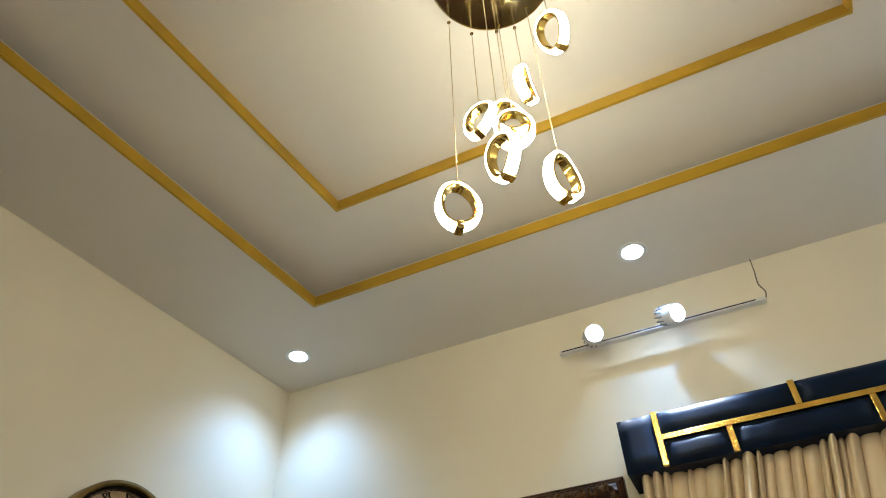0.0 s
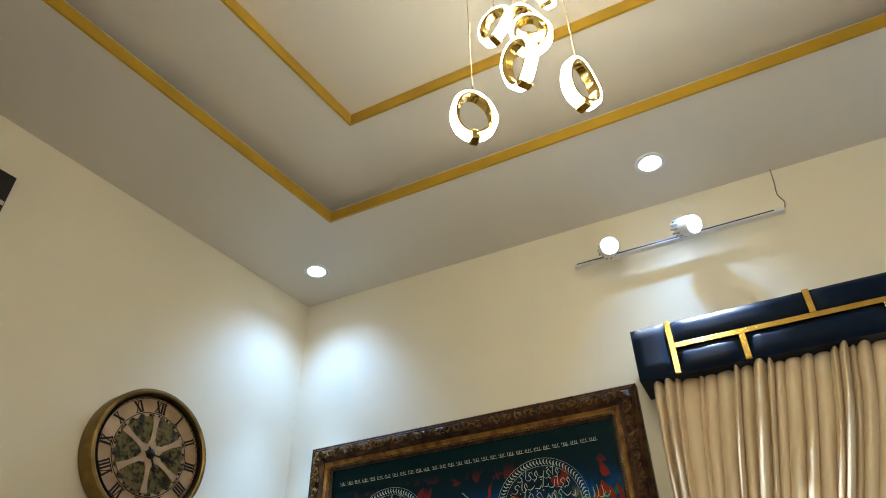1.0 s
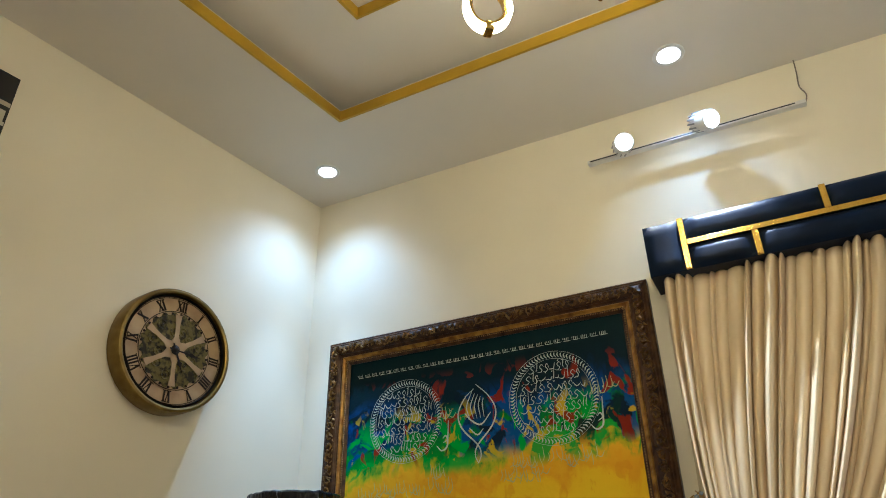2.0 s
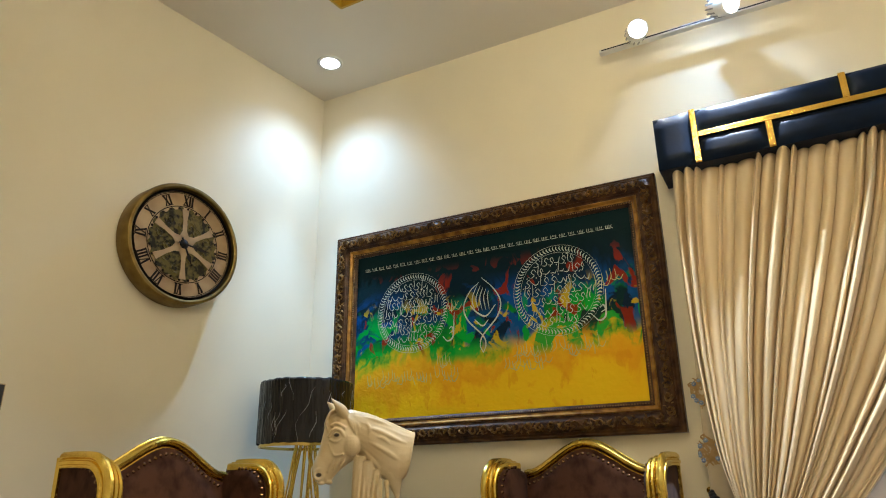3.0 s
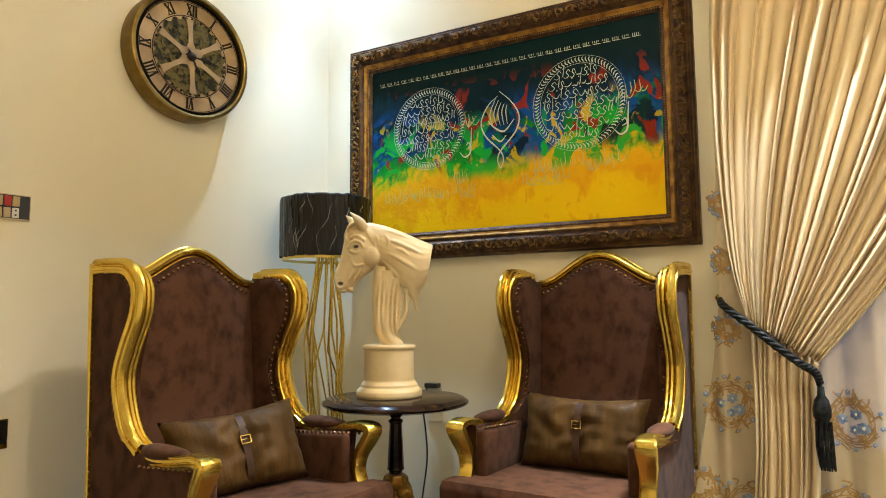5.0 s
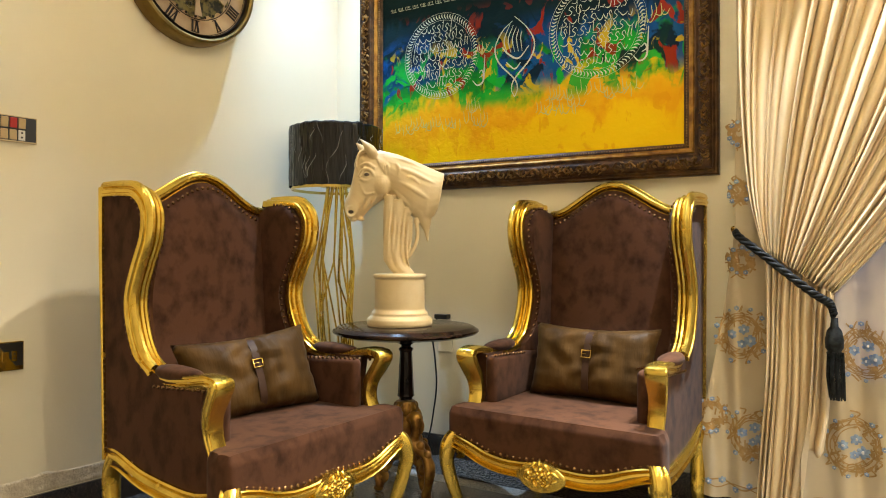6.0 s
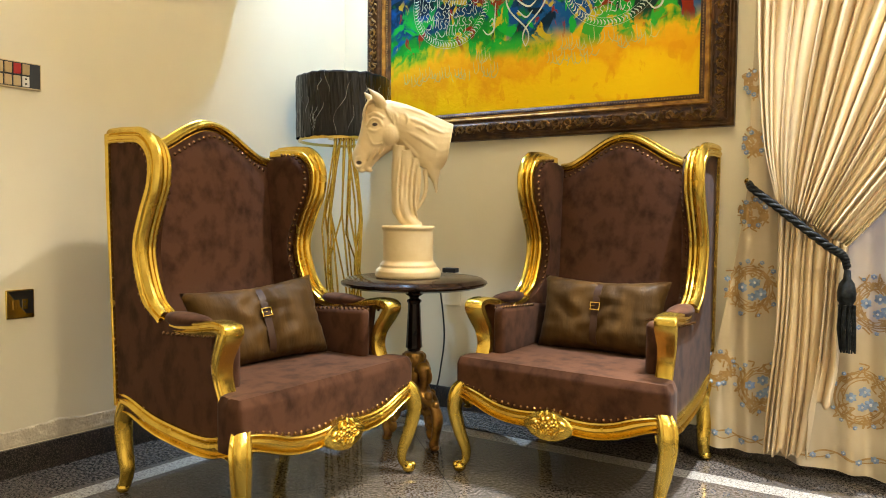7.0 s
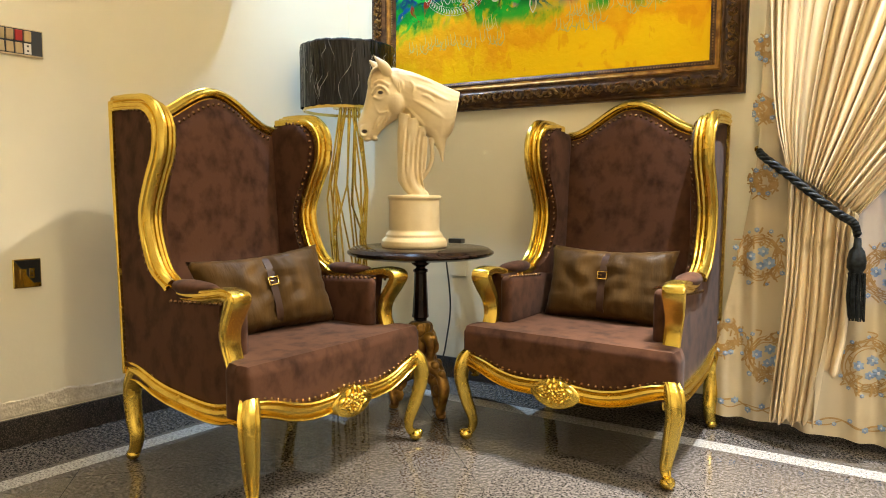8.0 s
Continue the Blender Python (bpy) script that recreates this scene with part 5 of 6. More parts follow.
for name, r, mat, lab in (("shade", sr, BLACKSHADE, "black drum shade"), ("lining", sr - 0.004, WHITEPLASTIC, "white inner lining")):
    bm = bmesh.new()
    lo = [bm.verts.new(((r + 0.004) * math.cos(2 * math.pi * i / seg), (r + 0.004) * math.sin(2 * math.pi * i / seg), sz0 + 0.012)) for i in range(seg)]
    hi = [bm.verts.new((r * math.cos(2 * math.pi * i / seg), r * math.sin(2 * math.pi * i / seg), sz1)) for i in range(seg)]
    for i in range(seg):
        bm.faces.new((lo[i], lo[(i + 1) % seg], hi[(i + 1) % seg], hi[i]))
    if name == "shade":
        shade = part(name, bm, mat, lamp, lab, smooth=40)
    else:
        part(name, bm, mat, shade, lab, smooth=40)
for z0, z1 in ((sz0, sz0 + 0.013),):
    bm = bmesh.new()
    ringp = [Vector(((sr + 0.005) * math.cos(2 * math.pi * i / seg), (sr + 0.005) * math.sin(2 * math.pi * i / seg), (z0 + z1) / 2)) for i in range(seg)]
    sweep(bm, ringp, [(-0.007, -0.003), (0.007, -0.003), (0.007, 0.003), (-0.007, 0.003)], (0, 0, 1), closed=True)
    part("shade_rim", bm, BRASS, shade, "gold rim")
# crumpled clear film round the shade
FILM = bpy.data.materials.new("clear_film")
FILM.use_nodes = True
fb = FILM.node_tree.nodes["Principled BSDF"]
fb.inputs["Roughness"].default_value, fb.inputs["IOR"].default_value = 0.13, 1.5
fb.inputs["Base Color"].default_value = (0.01, 0.01, 0.012, 1)
fb.inputs["Specular IOR Level"].default_value = 0.35
fn = FILM.node_tree.nodes
ftc, fmp, fnz, fbp = fn.new("ShaderNodeTexCoord"), fn.new("ShaderNodeMapping"), fn.new("ShaderNodeTexNoise"), fn.new("ShaderNodeBump")
fmp.inputs["Scale"].default_value, fmp.inputs["Rotation"].default_value = (15, 15, 1.6), (0.25, 0.2, 0)
fnz.inputs["Scale"].default_value, fnz.inputs["Detail"].default_value, fnz.inputs["Distortion"].default_value = 1.0, 3, 0.8
fbp.inputs["Strength"].default_value, fbp.inputs["Distance"].default_value = 0.6, 0.02
for a_, b_ in ((ftc.outputs["Object"], fmp.inputs[0]), (fmp.outputs[0], fnz.inputs["Vector"]), (fnz.outputs["Fac"], fbp.inputs["Height"]), (fbp.outputs[0], fb.inputs["Normal"])):
    FILM.node_tree.links.new(a_, b_)
bm = bmesh.new()
rows = []
for j in range(40):
    v = j / 39
    z = sz0 + 0.012 + v * (sz1 - sz0 - 0.004)
    rows.append([])
    for i in range(500):
        a = 2 * math.pi * i / 500
        r = sr + 0.016 + 0.003 * noise.noise((math.cos(a) * 9 + z * 4, math.sin(a) * 9, z * 5)) + 0.002 * noise.noise((a * 24 + z * 9, z * 3, 7)) + 0.002 * abs(noise.noise((a * 46 - z * 22, z * 7, 3))) - (0.012 if v > 0.98 else 0)
        rows[-1].append(bm.verts.new((r * math.cos(a), r * math.sin(a), z + 0.006 * noise.noise((a * 5, 3, 1)))))
for j in range(39):
    for i in range(500):
        bm.faces.new((rows[j][i], rows[j][(i + 1) % 500], rows[j + 1][(i + 1) % 500], rows[j + 1][i]))
part("plastic_wrap", bm, FILM, shade, "crumpled glossy plastic film over the black shade", smooth=True)

# thin pale tubes that stand in for white glints on the film
FILM_GLINT = material("pale_film_glint", (0.45, 0.45, 0.46), 0.15, second=(0.22, 0.22, 0.23), scale=25)
bm = bmesh.new()
g = random.Random(17)
for k in range(44):
    a0, z0, l = g.uniform(0, 6.28), g.uniform(sz0 - 0.01, sz1 - 0.05), g.uniform(0.03, 0.15)
    lean = g.uniform(-0.8, 2.4)
    pts = []
    for i in range(6):
        z = min(z0 + l * i / 5, sz1 + 0.008)
        a = a0 + lean * (z - z0) + 0.035 * math.sin(i * 1.3 + k)
        pts.append(Vector(((sr + 0.019) * math.cos(a), (sr + 0.019) * math.sin(a), z)))
    tube(bm, pts, g.uniform(0.0005, 0.0012), 5, ref=(0.6, 0.6, 0.2), scale=lambda t: 0.25 + 0.75 * math.sin(math.pi * t))
part("film_crease", bm, FILM_GLINT, shade, "pale streaks standing in for glints on the film", smooth=True)["kind"] = "stuff"

# ---- curtains ----
LEFT = spline([(1.955, 0, 2.29), (1.940, 0, 1.99), (1.945, 0, 1.60), (1.978, 0, 1.20), (2.032, 0, 0.965)], 12)
RIGHT = spline([(3.12, 0, 2.29), (3.03, 0, 1.98), (2.80, 0, 1.52), (2.52, 0, 1.15), (2.246, 0, 0.815)], 12)
LOWL = spline([(2.032, 0, 0.965), (2.034, 0, 0.80), (2.034, 0, 0.55), (2.020, 0, 0.30), (2.010, 0, 0.098)], 12)
LOWR = spline([(2.246, 0, 0.815), (2.238, 0, 0.70), (2.236, 0, 0.50), (2.232, 0, 0.30), (2.212, 0, 0.122)], 12)
cur = thing("drape", pose(0, 0, 0), "cream satin drape gathered by a black cord tieback", "curtain")
folds = random.Random(9)
NF = 26
edges = [0.0]
for i in range(NF):
    edges.append(edges[-1] + folds.uniform(0.45, 1.6))
edges = [e / edges[-1] for e in edges]
amps = [folds.uniform(0.4, 1.25) for _ in range(NF)]


def fold(u):
    for i in range(NF):
        if u <= edges[i + 1]:
            k = (u - edges[i]) / (edges[i + 1] - edges[i])
            s = max(0.0, math.sin(math.pi * k))
            return amps[i] * (s ** 0.52)
    return 0.0


def drape_sheet(L, R, ya, yb, a0, a1, n=240, drop=0.0, share=1.0):
    bm = bmesh.new()
    rows = []
    m = len(L)
    for j in range(m):
        t = j / (m - 1)
        row = []
        for i in range(n + 1):
            u = i / n
            w = u ** (1.0 + 0.25 * t)
            p = L[j].lerp(R[j], w)
            y = ya + (yb - ya) * t
            sag = 0.03 * math.sin(math.pi * t) * (1 - u)
            d = (a0 + (a1 - a0) * t) * fold(u * share) * (1 + 0.25 * math.sin(3 * t + 23 * u))
            row.append(bm.verts.new((p.x + 0.003 * math.sin(9 * u + 4 * t), y - d - 0.04 * math.sin(math.pi * u) * t, p.z - drop * t * (0.5 - 0.5 * math.cos(u * 37)) + (0.17 * t if drop and u > 0.74 else 0.0))))
        rows.append(row)
    for j in range(m - 1):
        for i in range(n):
            bm.faces.new((rows[j][i], rows[j][i + 1], rows[j + 1][i + 1], rows[j + 1][i]))
    return bm


o = part("upper_drape", drape_sheet(LEFT, RIGHT, -0.115, -0.130, 0.060, 0.046, n=560), SATIN, cur, smooth=True)
o.modifiers.new("cloth", "SOLIDIFY").thickness = 0.002
o = part("lower_drape", drape_sheet(LOWL, LOWR, -0.130, -0.125, 0.046, 0.055, n=400, drop=0.02, share=0.38), SATIN, cur, smooth=True)
o.modifiers.new("cloth", "SOLIDIFY").thickness = 0.002
bm = bmesh.new()
tube(bm, [Vector((1.93, -0.12, 2.30)), Vector((3.6, -0.12, 2.30))], 0.012, 10)
part("curtain_rod", bm, WHITEPLASTIC, cur)

# sheer with embroidered flowers
SHEER = bpy.data.materials.new("sheer_organza")
SHEER.use_nodes = True
nt = SHEER.node_tree
sb = nt.nodes["Principled BSDF"]
sb.inputs["Base Color"].default_value = (0.62, 0.53, 0.37, 1)
sb.inputs["Roughness"].default_value, sb.inputs["Alpha"].default_value = 0.35, 0.80
sb.inputs["Sheen Weight"].default_value = 0.3
sb.inputs["Transmission Weight"].default_value = 0.0
stc = nt.nodes.new("ShaderNodeTexCoord")
snz = nt.nodes.new("ShaderNodeTexNoise")
snz.inputs["Scale"].default_value, snz.inputs["Detail"].default_value = 6, 5
srp = nt.nodes.new("ShaderNodeValToRGB")
srp.color_ramp.elements[0].color, srp.color_ramp.elements[1].color = (0.74, 0.63, 0.44, 1), (0.62, 0.50, 0.32, 1)
nt.links.new(stc.outputs["Object"], snz.inputs["Vector"])
nt.links.new(snz.outputs["Fac"], srp.inputs[0])
nt.links.new(srp.outputs[0], sb.inputs["Base Color"])
smp = nt.nodes.new("ShaderNodeMapping")
smp.inputs["Scale"].default_value = (2.2, 2.2, 5)
scr = nt.nodes.new("ShaderNodeTexNoise")
scr.inputs["Scale"].default_value, scr.inputs["Detail"].default_value, scr.inputs["Distortion"].default_value = 1.6, 2, 0.6
sbp = nt.nodes.new("ShaderNodeBump")
sbp.inputs["Strength"].default_value, sbp.inputs["Distance"].default_value = 0.45, 0.03
nt.links.new(stc.outputs["Object"], smp.inputs[0])
nt.links.new(smp.outputs[0], scr.inputs["Vector"])
nt.links.new(scr.outputs["Fac"], sbp.inputs["Height"])
nt.links.new(sbp.outputs[0], sb.inputs["Normal"])
she = thing("sheer_curtain", pose(0, 0, 0), "beige sheer curtain with embroidered blue flowers, behind the drape", "curtain")
SL = spline([(1.945, 0, 2.29), (1.936, 0, 1.70), (1.928, 0, 1.27), (1.926, 0, 1.02), (1.875, 0, 0.66), (1.822, 0, 0.337), (1.792, 0, 0.055)], 8)


def sheer_y(x, z):
    k = max(0.0, min(1.0, 1.2 - z))
    return -0.066 - 0.016 * math.sin(x * 42 + 1.3 * math.sin(z * 2.1)) - 0.02 * k - 0.018 * k * math.sin(x * 23 + 2 + z) - 0.006 * math.sin(x * 75 + 2 * z) + 0.006 * noise.noise((x * 6, z * 5, 0)) - (0.035 * max(0.0, min(1.0, (x - 2.2) / 0.3)) * k)


bm = bmesh.new()
rows = []
for p in SL:
    row = []
    for i in range(320):
        u = i / 319
        x = p.x + (3.65 - p.x) * u
        z = p.z - (0.03 * max(0, min(1, (x - 1.95) / 0.5)) if p.z < 0.2 else 0)
        row.append(bm.verts.new((x, sheer_y(x, z), z)))
    rows.append(row)
for a, b in zip(rows, rows[1:]):
    for i in range(319):
        bm.faces.new((a[i], a[i + 1], b[i + 1], b[i]))
part("sheer_cloth", bm, SHEER, she, smooth=True)
PETAL = material("blue_embroidery", (0.16, 0.24, 0.42), 0.6, second=(0.30, 0.40, 0.55), scale=60)
VINE = material("brown_embroidery", (0.44, 0.28, 0.11), 0.6, second=(0.32, 0.19, 0.06), scale=60)
EYE_ = material("white_embroidery", (0.6, 0.6, 0.6), 0.6, scale=60)
fl = random.Random(31)


def flower(x, z, r):
    bm = bmesh.new()
    y = sheer_y(x, z) - 0.004
    n = 6
    c = bm.verts.new((x, y - 0.003, z))
    ringv = []
    for i in range(n * 4):
        a = 2 * math.pi * i / (n * 4)
        rr = r * (0.72 + 0.28 * abs(math.sin(a * n / 2))) * fl.uniform(0.9, 1.1)
        px, pz = x + rr * math.cos(a), z + rr * math.sin(a)
        ringv.append(bm.verts.new((px, sheer_y(px, pz) - 0.004, pz)))
    for i in range(n * 4):
        bm.faces.new((c, ringv[i], ringv[(i + 1) % (n * 4)]))
    part("embroidered_flower", bm, PETAL, she, "small blue flower")
    bm = bmesh.new()
    blob(bm, (x, y - 0.003, z), (r * 0.28, 0.002, r * 0.28), 8)
    part("flower_centre", bm, EYE_, she)


def vine(bm, pts, w=0.0035):
    p = spline([(x, 0, z) for x, z in pts], 6)
    n = len(p)
    L, R = [], []
    for i, q in enumerate(p):
        t = (p[min(i + 1, n - 1)] - p[max(i - 1, 0)]).normalized()
        s = Vector((-t.z, 0, t.x)) * w / 2
        for lst, k in ((L, q + s), (R, q - s)):
            lst.append(bm.verts.new((k.x, sheer_y(k.x, k.z) - 0.003, k.z)))
    for i in range(n - 1):
        bm.faces.new((L[i], L[i + 1], R[i + 1], R[i]))


def garland(cx, cz, r, big=True):
    bm = bmesh.new()
    for k in range(7):
        rr = r * fl.uniform(0.55, 0.98)
        a0 = fl.uniform(0, 6.28)
        vine(bm, [(cx + rr * math.cos(a0 + t * 0.5) * fl.uniform(0.93, 1.07), cz + rr * 1.15 * math.sin(a0 + t * 0.5) * fl.uniform(0.93, 1.07)) for t in range(9)])
    for k in range(60):
        a = fl.uniform(0, 6.28)
        q = fl.uniform(0.55, 1.0)
        x, z = cx + r * q * math.cos(a), cz + r * q * 1.15 * math.sin(a)
        vine(bm, [(x, z), (x + fl.uniform(-0.02, 0.02), z + fl.uniform(-0.02, 0.02)), (x + fl.uniform(-0.02, 0.02), z + fl.uniform(-0.03, 0.03))], 0.005)
    part("embroidered_vine", bm, VINE, she, "brown vine stitching")["kind"] = "stuff"
    for k in range(12):
        a = 2 * math.pi * k / 12 + fl.uniform(-0.25, 0.25)
        if fl.random() < 0.8:
            flower(cx + r * 1.04 * math.cos(a), cz + r * 1.2 * math.sin(a), fl.uniform(0.006, 0.011))
    if big:
        for dx, dz, q in ((0.010, 0.022, 0.019), (0.030, -0.020, 0.022), (0.004, -0.030, 0.016), (-0.030, 0.004, 0.018)):
            flower(cx + dx, cz + dz, q)


garland(1.950, 0.655, 0.084)
garland(1.985, 0.300, 0.078)
garland(1.848, 0.356, 0.050, False)
garland(2.300, 0.300, 0.085)
garland(2.335, 0.620, 0.080)
garland(2.56, 0.36, 0.075)
garland(2.58, 0.80, 0.075)
garland(1.950, 0.930, 0.040, False)
garland(1.942, 1.180, 0.034, False)
garland(1.945, 1.400, 0.036, False)
bm = bmesh.new()
vine(bm, [(1.83 + 0.045 * k, 0.115 - 0.02 * min(1, k / 6) + 0.012 * math.sin(k * 1.7)) for k in range(22)], 0.006)
vine(bm, [(1.83 + 0.045 * k, 0.108 - 0.02 * min(1, k / 6) - 0.012 * math.sin(k * 1.9)) for k in range(22)], 0.004)
part("hem_vine", bm, VINE, she, "brown vine along the hem")["kind"] = "stuff"
for k in range(20):
    flower(1.84 + 0.046 * k, 0.112 - 0.02 * min(1, k / 6) + 0.014 * math.sin(k * 2.3), fl.uniform(0.008, 0.014))

# cord tieback and tassel
CORD = material("black_cord", (0.008, 0.008, 0.009), 0.45, second=(0.022, 0.026, 0.026), scale=60, bump=0.1, spec=0.12)
tie = thing("tieback", pose(0, 0, 0), "twisted black cord tieback with a long tassel", "tieback")
path = spline([(1.925, -0.045, 1.045), (1.950, -0.14, 1.015), (2.03, -0.190, 0.952), (2.11, -0.222, 0.885), (2.19, -0.232, 0.820), (2.232, -0.215, 0.790), (2.246, -0.20, 0.750)], 14)
for ph in (0, 2.09, 4.19):
    bm = bmesh.new()
    tw = []
    for i, p in enumerate(path):
        a = ph + i * 0.55
        tw.append(p + Vector((0.0065 * math.cos(a) * 0.6, 0.0065 * math.sin(a), 0.0065 * math.cos(a))))
    tube(bm, tw, 0.0075, 8)
    part("cord_strand", bm, CORD, tie, smooth=True)
bm = bmesh.new()
lathe(bm, [(0.0, 0.0), (0.010, -0.002), (0.012, -0.03), (0.022, -0.045), (0.028, -0.075), (0.027, -0.10), (0.020, -0.112), (0.024, -0.12), (0.0, -0.122)], 20, at=(2.246, -0.205, 0.745))
part("tassel_head", bm, CORD, tie, smooth=True)
bm = bmesh.new()
for k in range(46):
    a, r = fl.uniform(0, 6.28), 0.024 * math.sqrt(fl.random())
    x, y = 2.248 + r * math.cos(a), -0.205 + r * math.sin(a)
    tube(bm, [Vector((x, y, 0.63)), Vector((x + 0.003 * math.cos(a), y + 0.003 * math.sin(a), 0.55)), Vector((x + r * 0.2, y, 0.470 + fl.uniform(0, 0.02)))], 0.0028, 5, ref=(1, 0, 0))
part("fringe", bm, CORD, tie, "black fringe")["kind"] = "stuff"
bm = bmesh.new()
tube(bm, [Vector((1.925, 0.0, 1.045)), Vector((1.925, -0.055, 1.045))], 0.006, 10)
blob(bm, (1.925, -0.058, 1.045), (0.013, 0.010, 0.013), 12)
tagged(part("curtain_hook", bm, BRASS), "small brass curtain hook on the wall", "hook")

# ---- switches, sockets, wall panel ----
def on_west(y, z):
    """Frame on the west wall: local x along the wall towards the corner, local y into the wall."""
    return Matrix.Translation((SK * y, y, z)) @ pose(0, 0, 0, 0, 0, 90 - math.degrees(math.atan(SK)))


sw = thing("switch_panel", on_west(-1.545, 1.380), "brass and black panel of ten switches on the wall", "switch")
part("plate", boxed(-0.125, 0.118, -0.010, 0, -0.046, 0.046, bevel=0.002), material("champagne_plate", (0.62, 0.50, 0.30), 0.3, 0.7, scale=10), sw, "champagne brass plate")
bm = prism(bmesh.new(), [(-0.121, 0.042), (0.114, 0.042), (0.114, -0.040), (-0.121, -0.040)], 1, -0.0115, -0.0095)
part("plate_inset", bm, BLACKPLASTIC, sw, "black glossy face")
RED = material("red_plastic", (0.45, 0.02, 0.02), 0.3, scale=20)
CREAM = material("cream_plastic", (0.52, 0.38, 0.19), 0.3, second=(0.46, 0.33, 0.16), scale=20)
for j in range(2):
    for i in range(7):
        x = -0.105 + 0.027 * i
        if j == 0 and i == 6:
            part("socket_face", boxed(x, x + 0.022, -0.0145, -0.011, -0.038, -0.003, bevel=0.001), WHITEPLASTIC, sw)
            for dz in (-0.012, -0.028):
                part("pin_hole", boxed(x + 0.008, x + 0.014, -0.0149, -0.0142, dz - 0.003, dz + 0.003), BLACKPLASTIC, sw)
            continue
        o = part("rocker", boxed(0, 0.022, -0.005, 0.003, 0, 0.035, bevel=0.0015), RED if (j, i) == (1, 5) else CREAM, sw, "red rocker" if (j, i) == (1, 5) else "")
        o.location, o.rotation_euler = (x, -0.012, -0.038 + 0.041 * j), (radians(5 if j else -5), 0, 0)
so = thing("wall_socket", on_west(-1.508, 0.597), "square mirror brass wall socket plate", "socket")
part("plate", boxed(-0.044, 0.044, -0.009, 0, -0.050, 0.050, bevel=0.003), BRASS, so, "mirror brass plate")
bm = bmesh.new()
prism(bm, [(-0.04, 0.046), (0.04, 0.046), (0.04, -0.034), (0.018, -0.034)], 1, -0.0105, -0.0085)
part("plate_inset", bm, BLACKPLASTIC, so, "black glossy face")
part("rocker", boxed(-0.024, -0.004, -0.0135, -0.010, -0.018, 0.016, bevel=0.001), BRASS, so)
part("socket_face", boxed(0.004, 0.022, -0.0135, -0.010, -0.018, 0.018, bevel=0.001), CHROME, so)
for dz in (-0.008, 0.007):
    part("pin_hole", boxed(0.010, 0.016, -0.0139, -0.0132, dz - 0.002, dz + 0.002), BLACKPLASTIC, so)

wp = thing("wall_panel", on_west(-1.742, 2.80), "black wall panel with a pale square key pattern", "wall panel")
part("board", boxed(-0.55, 0.0, -0.02, 0, -0.42, 0.24, bevel=0.002), material("black_lacquer", (0.006, 0.006, 0.008), 0.5, scale=8), wp)
KEY = material("pale_inlay", (0.55, 0.48, 0.36), 0.5, scale=10)
for x0, x1, z0, z1 in ((-0.55, -0.004, 0.086, 0.106), (-0.55, -0.004, -0.006, 0.012), (-0.030, -0.012, 0.012, 0.064), (-0.075, -0.030, 0.046, 0.064), (-0.093, -0.075, 0.012, 0.064)):
    part("inlay_line", boxed(x0, x1, -0.0225, -0.019, z0, z1), KEY, wp)
wp.rotation_mode = "XYZ"

# plug and cable on the back wall
pk = thing("wall_plug", pose(0.655, 0, 0.640), "white wall socket with a black plug and hanging cable", "socket")
part("plate", boxed(-0.040, 0.040, -0.009, 0, -0.150, 0.006, bevel=0.003), WALL, pk)
part("plug", boxed(-0.034, 0.034, -0.05, -0.009, 0.008, 0.030, bevel=0.004), BLACKPLASTIC, pk, "black plug")
bm = bmesh.new()
tube(bm, spline([(-0.02, -0.045, 0.010), (-0.055, -0.03, -0.06), (-0.045, -0.022, -0.18), (-0.036, -0.022, -0.30), (-0.05, -0.022, -0.42), (-0.08, -0.03, -0.56), (-0.16, -0.05, -0.632), (-0.34, -0.20, -0.634)], 8), 0.004, 8)
part("cable", bm, BLACKPLASTIC, pk, "thin black cable", smooth=True)

# peeling plaster low on the west wall
bm = bmesh.new()
pr = []
for i in range(120):
    y = -1.05 - 0.9 * i / 119
    top = 0.165 + 0.022 * noise.noise((y * 6, 1, 0)) + 0.02 * noise.noise((y * 17, 4, 0)) - 0.05 * max(0, (-1.45 - y))
    col_ = []
    for j in range(14):
        v = j / 13
        z = 0.1 + (top - 0.1) * v
        d = 0.0015 + 0.0045 * abs(noise.noise((y * 30, z * 40, 2))) + 0.004 * abs(noise.noise((y * 70, z * 80, 5))) * v
        if j in (0, 13) or i in (0, 119):
            d = -0.001
        col_.append(bm.verts.new((SK * y + d, y, z)))
    pr.append(col_)
for a, b in zip(pr, pr[1:]):
    for j in range(13):
        bm.faces.new((a[j], a[j + 1], b[j + 1], b[j]))
tagged(part("plaster_patch", bm, material("rough_plaster", (0.70, 0.63, 0.50), 0.8, second=(0.55, 0.47, 0.36), scale=30, bump=0.4, bump_scale=120), smooth=50),
       "rough peeling plaster patch above the skirting", "plaster", kind="structure")

# ---- floor ----
fl_base = tagged(part("floor", boxed(SK * RY - 0.05, RX, RY, 0, -0.1, -0.004), GROUT), "polished speckled granite floor with white marble bands", "floor", kind="structure")
BAND = 0.08
wo, no = 0.330, -0.285  # middle of the marble bands: off the west wall, off the back wall


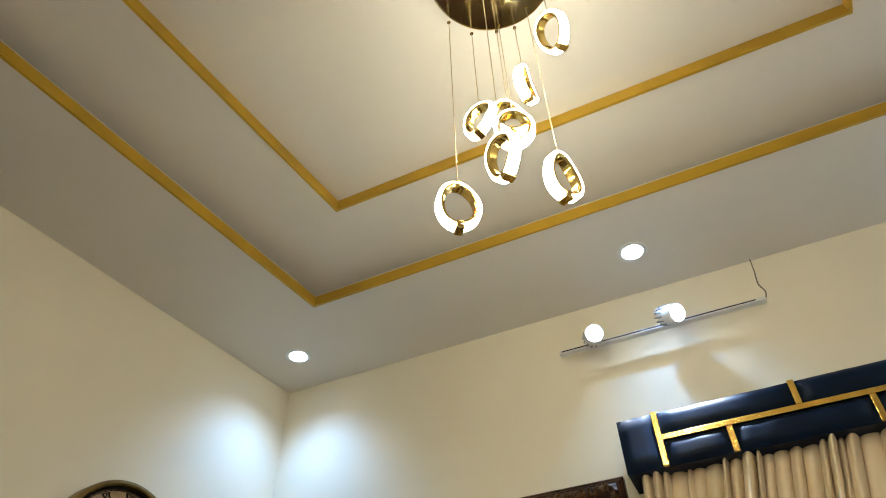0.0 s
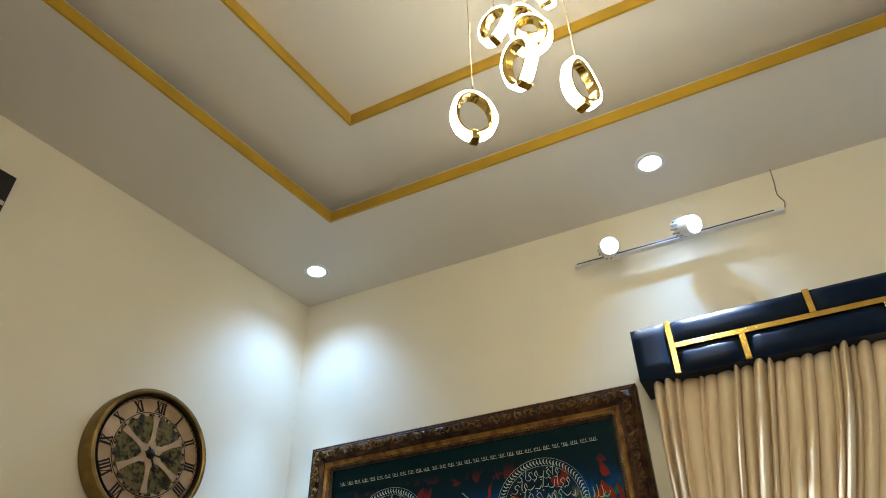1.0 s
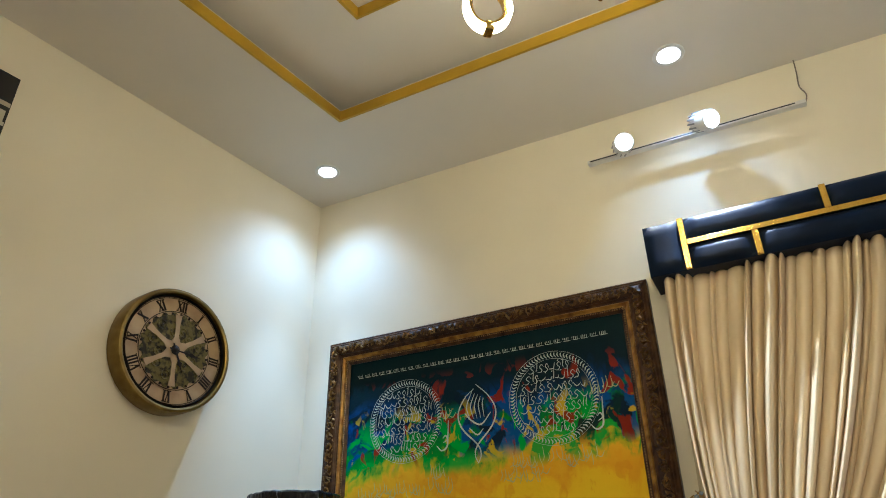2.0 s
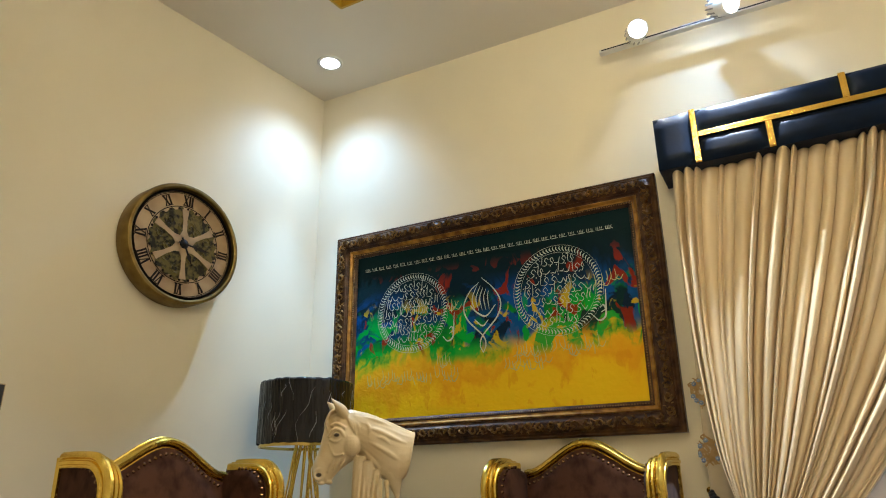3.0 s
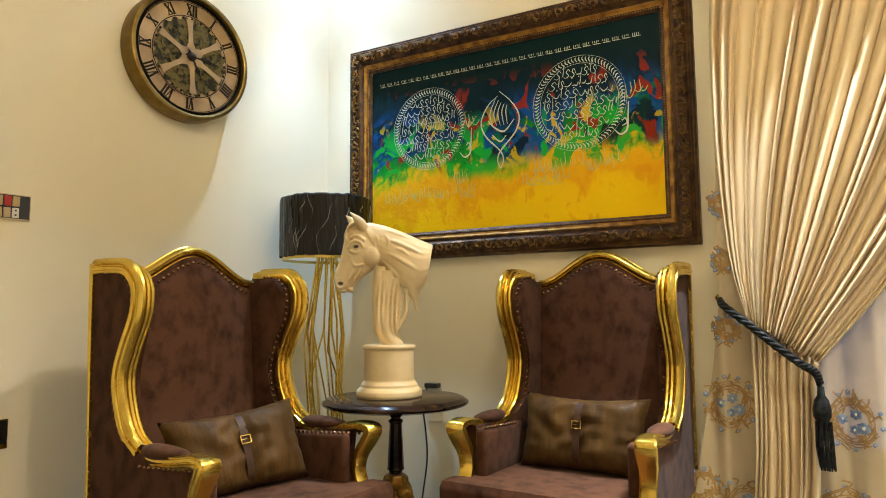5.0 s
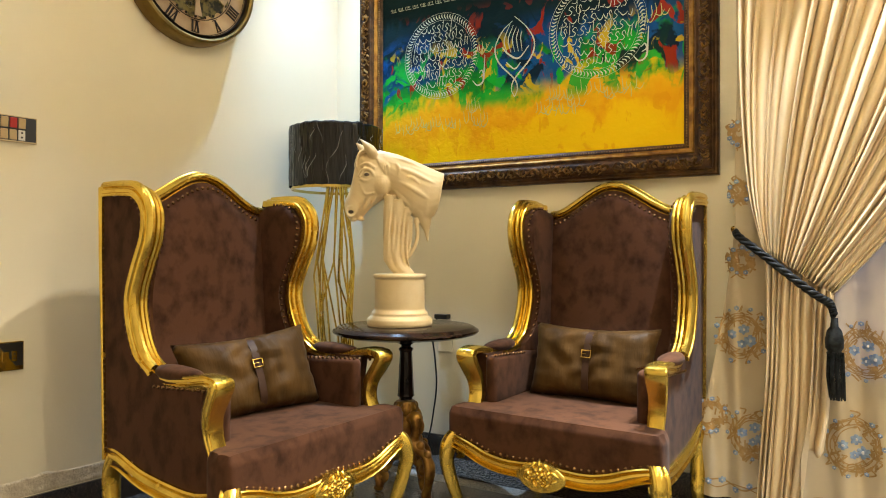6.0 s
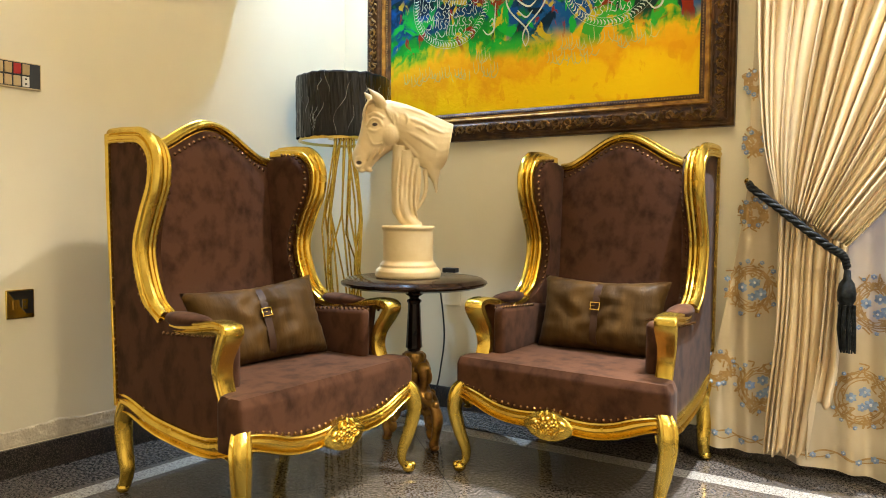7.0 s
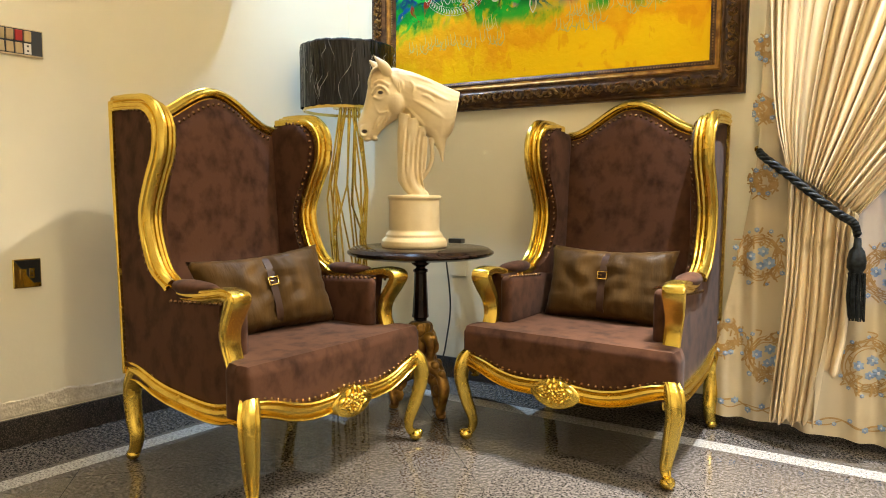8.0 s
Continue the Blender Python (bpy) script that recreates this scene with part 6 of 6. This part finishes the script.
def clip(poly, keep):
    """Cut a convex outline by a half-plane a*x + b*y <= c."""
    a, b, c = keep
    out = []
    for i, p in enumerate(poly):
        q = poly[(i + 1) % len(poly)]
        dp, dq = a * p[0] + b * p[1] - c, a * q[0] + b * q[1] - c
        if dp <= 0:
            out.append(p)
        if dp * dq < 0:
            t = dp / (dp - dq)
            out.append((p[0] + (q[0] - p[0]) * t, p[1] + (q[1] - p[1]) * t))
    return out


def tile(poly, mat, name):
    if len(poly) < 3:
        return
    area = abs(sum(p[0] * q[1] - q[0] * p[1] for p, q in zip(poly, poly[1:] + poly[:1]))) / 2
    if area < 0.0004:
        return
    part(name, prism(bmesh.new(), poly, 2, -0.02, 0.0), mat, fl_base)


gap = 0.0012
x_in, y_in = wo + BAND / 2, no - BAND / 2
side = 0.60
for i in range(-3, 9):
    for j in range(-8, 5):
        u0, v0 = 1.28 + (i - 3) * side, 0.206 + j * side
        sq = [((u + v) / math.sqrt(2), (v - u) / math.sqrt(2)) for u, v in ((u0 + gap, v0 + gap), (u0 + side - gap, v0 + gap), (u0 + side - gap, v0 + side - gap), (u0 + gap, v0 + side - gap))]
        for keep in ((-1, SK, -x_in - gap), (0, 1, y_in - gap), (1, 0, RX), (0, -1, -RY)):
            sq = clip(sq, keep) if sq else sq
        tile(sq, GRANITE, "floor_tile")
for k in range(8):  # marble bands and the border outside them
    y0, y1 = no - BAND / 2 - 0.6 * k, no - BAND / 2 - 0.6 * (k + 1)
    y1 = max(y1, RY)
    if y0 > RY:
        tile([(SK * y + x, y) for x, y in ((wo - BAND / 2 + gap, y0 - gap), (wo + BAND / 2 - gap, y0 - gap), (wo + BAND / 2 - gap, y1), (wo - BAND / 2 + gap, y1))], MARBLE, "marble_band")
        tile([(SK * y + x, y) for x, y in ((0.0, y0 - gap), (wo - BAND / 2 - gap, y0 - gap), (wo - BAND / 2 - gap, y1), (0.0, y1))], GRANITE, "border_tile")
for k in range(7):
    x0, x1 = 0.6 * k + gap - 0.02, min(RX, 0.6 * (k + 1) - 0.02)
    tile([(x0, no - BAND / 2 + gap), (x1, no - BAND / 2 + gap), (x1, no + BAND / 2 - gap), (x0, no + BAND / 2 - gap)], MARBLE, "marble_band")
    tile([(x0, no + BAND / 2 + gap), (x1, no + BAND / 2 + gap), (x1, 0.0), (x0, 0.0)], GRANITE, "border_tile")
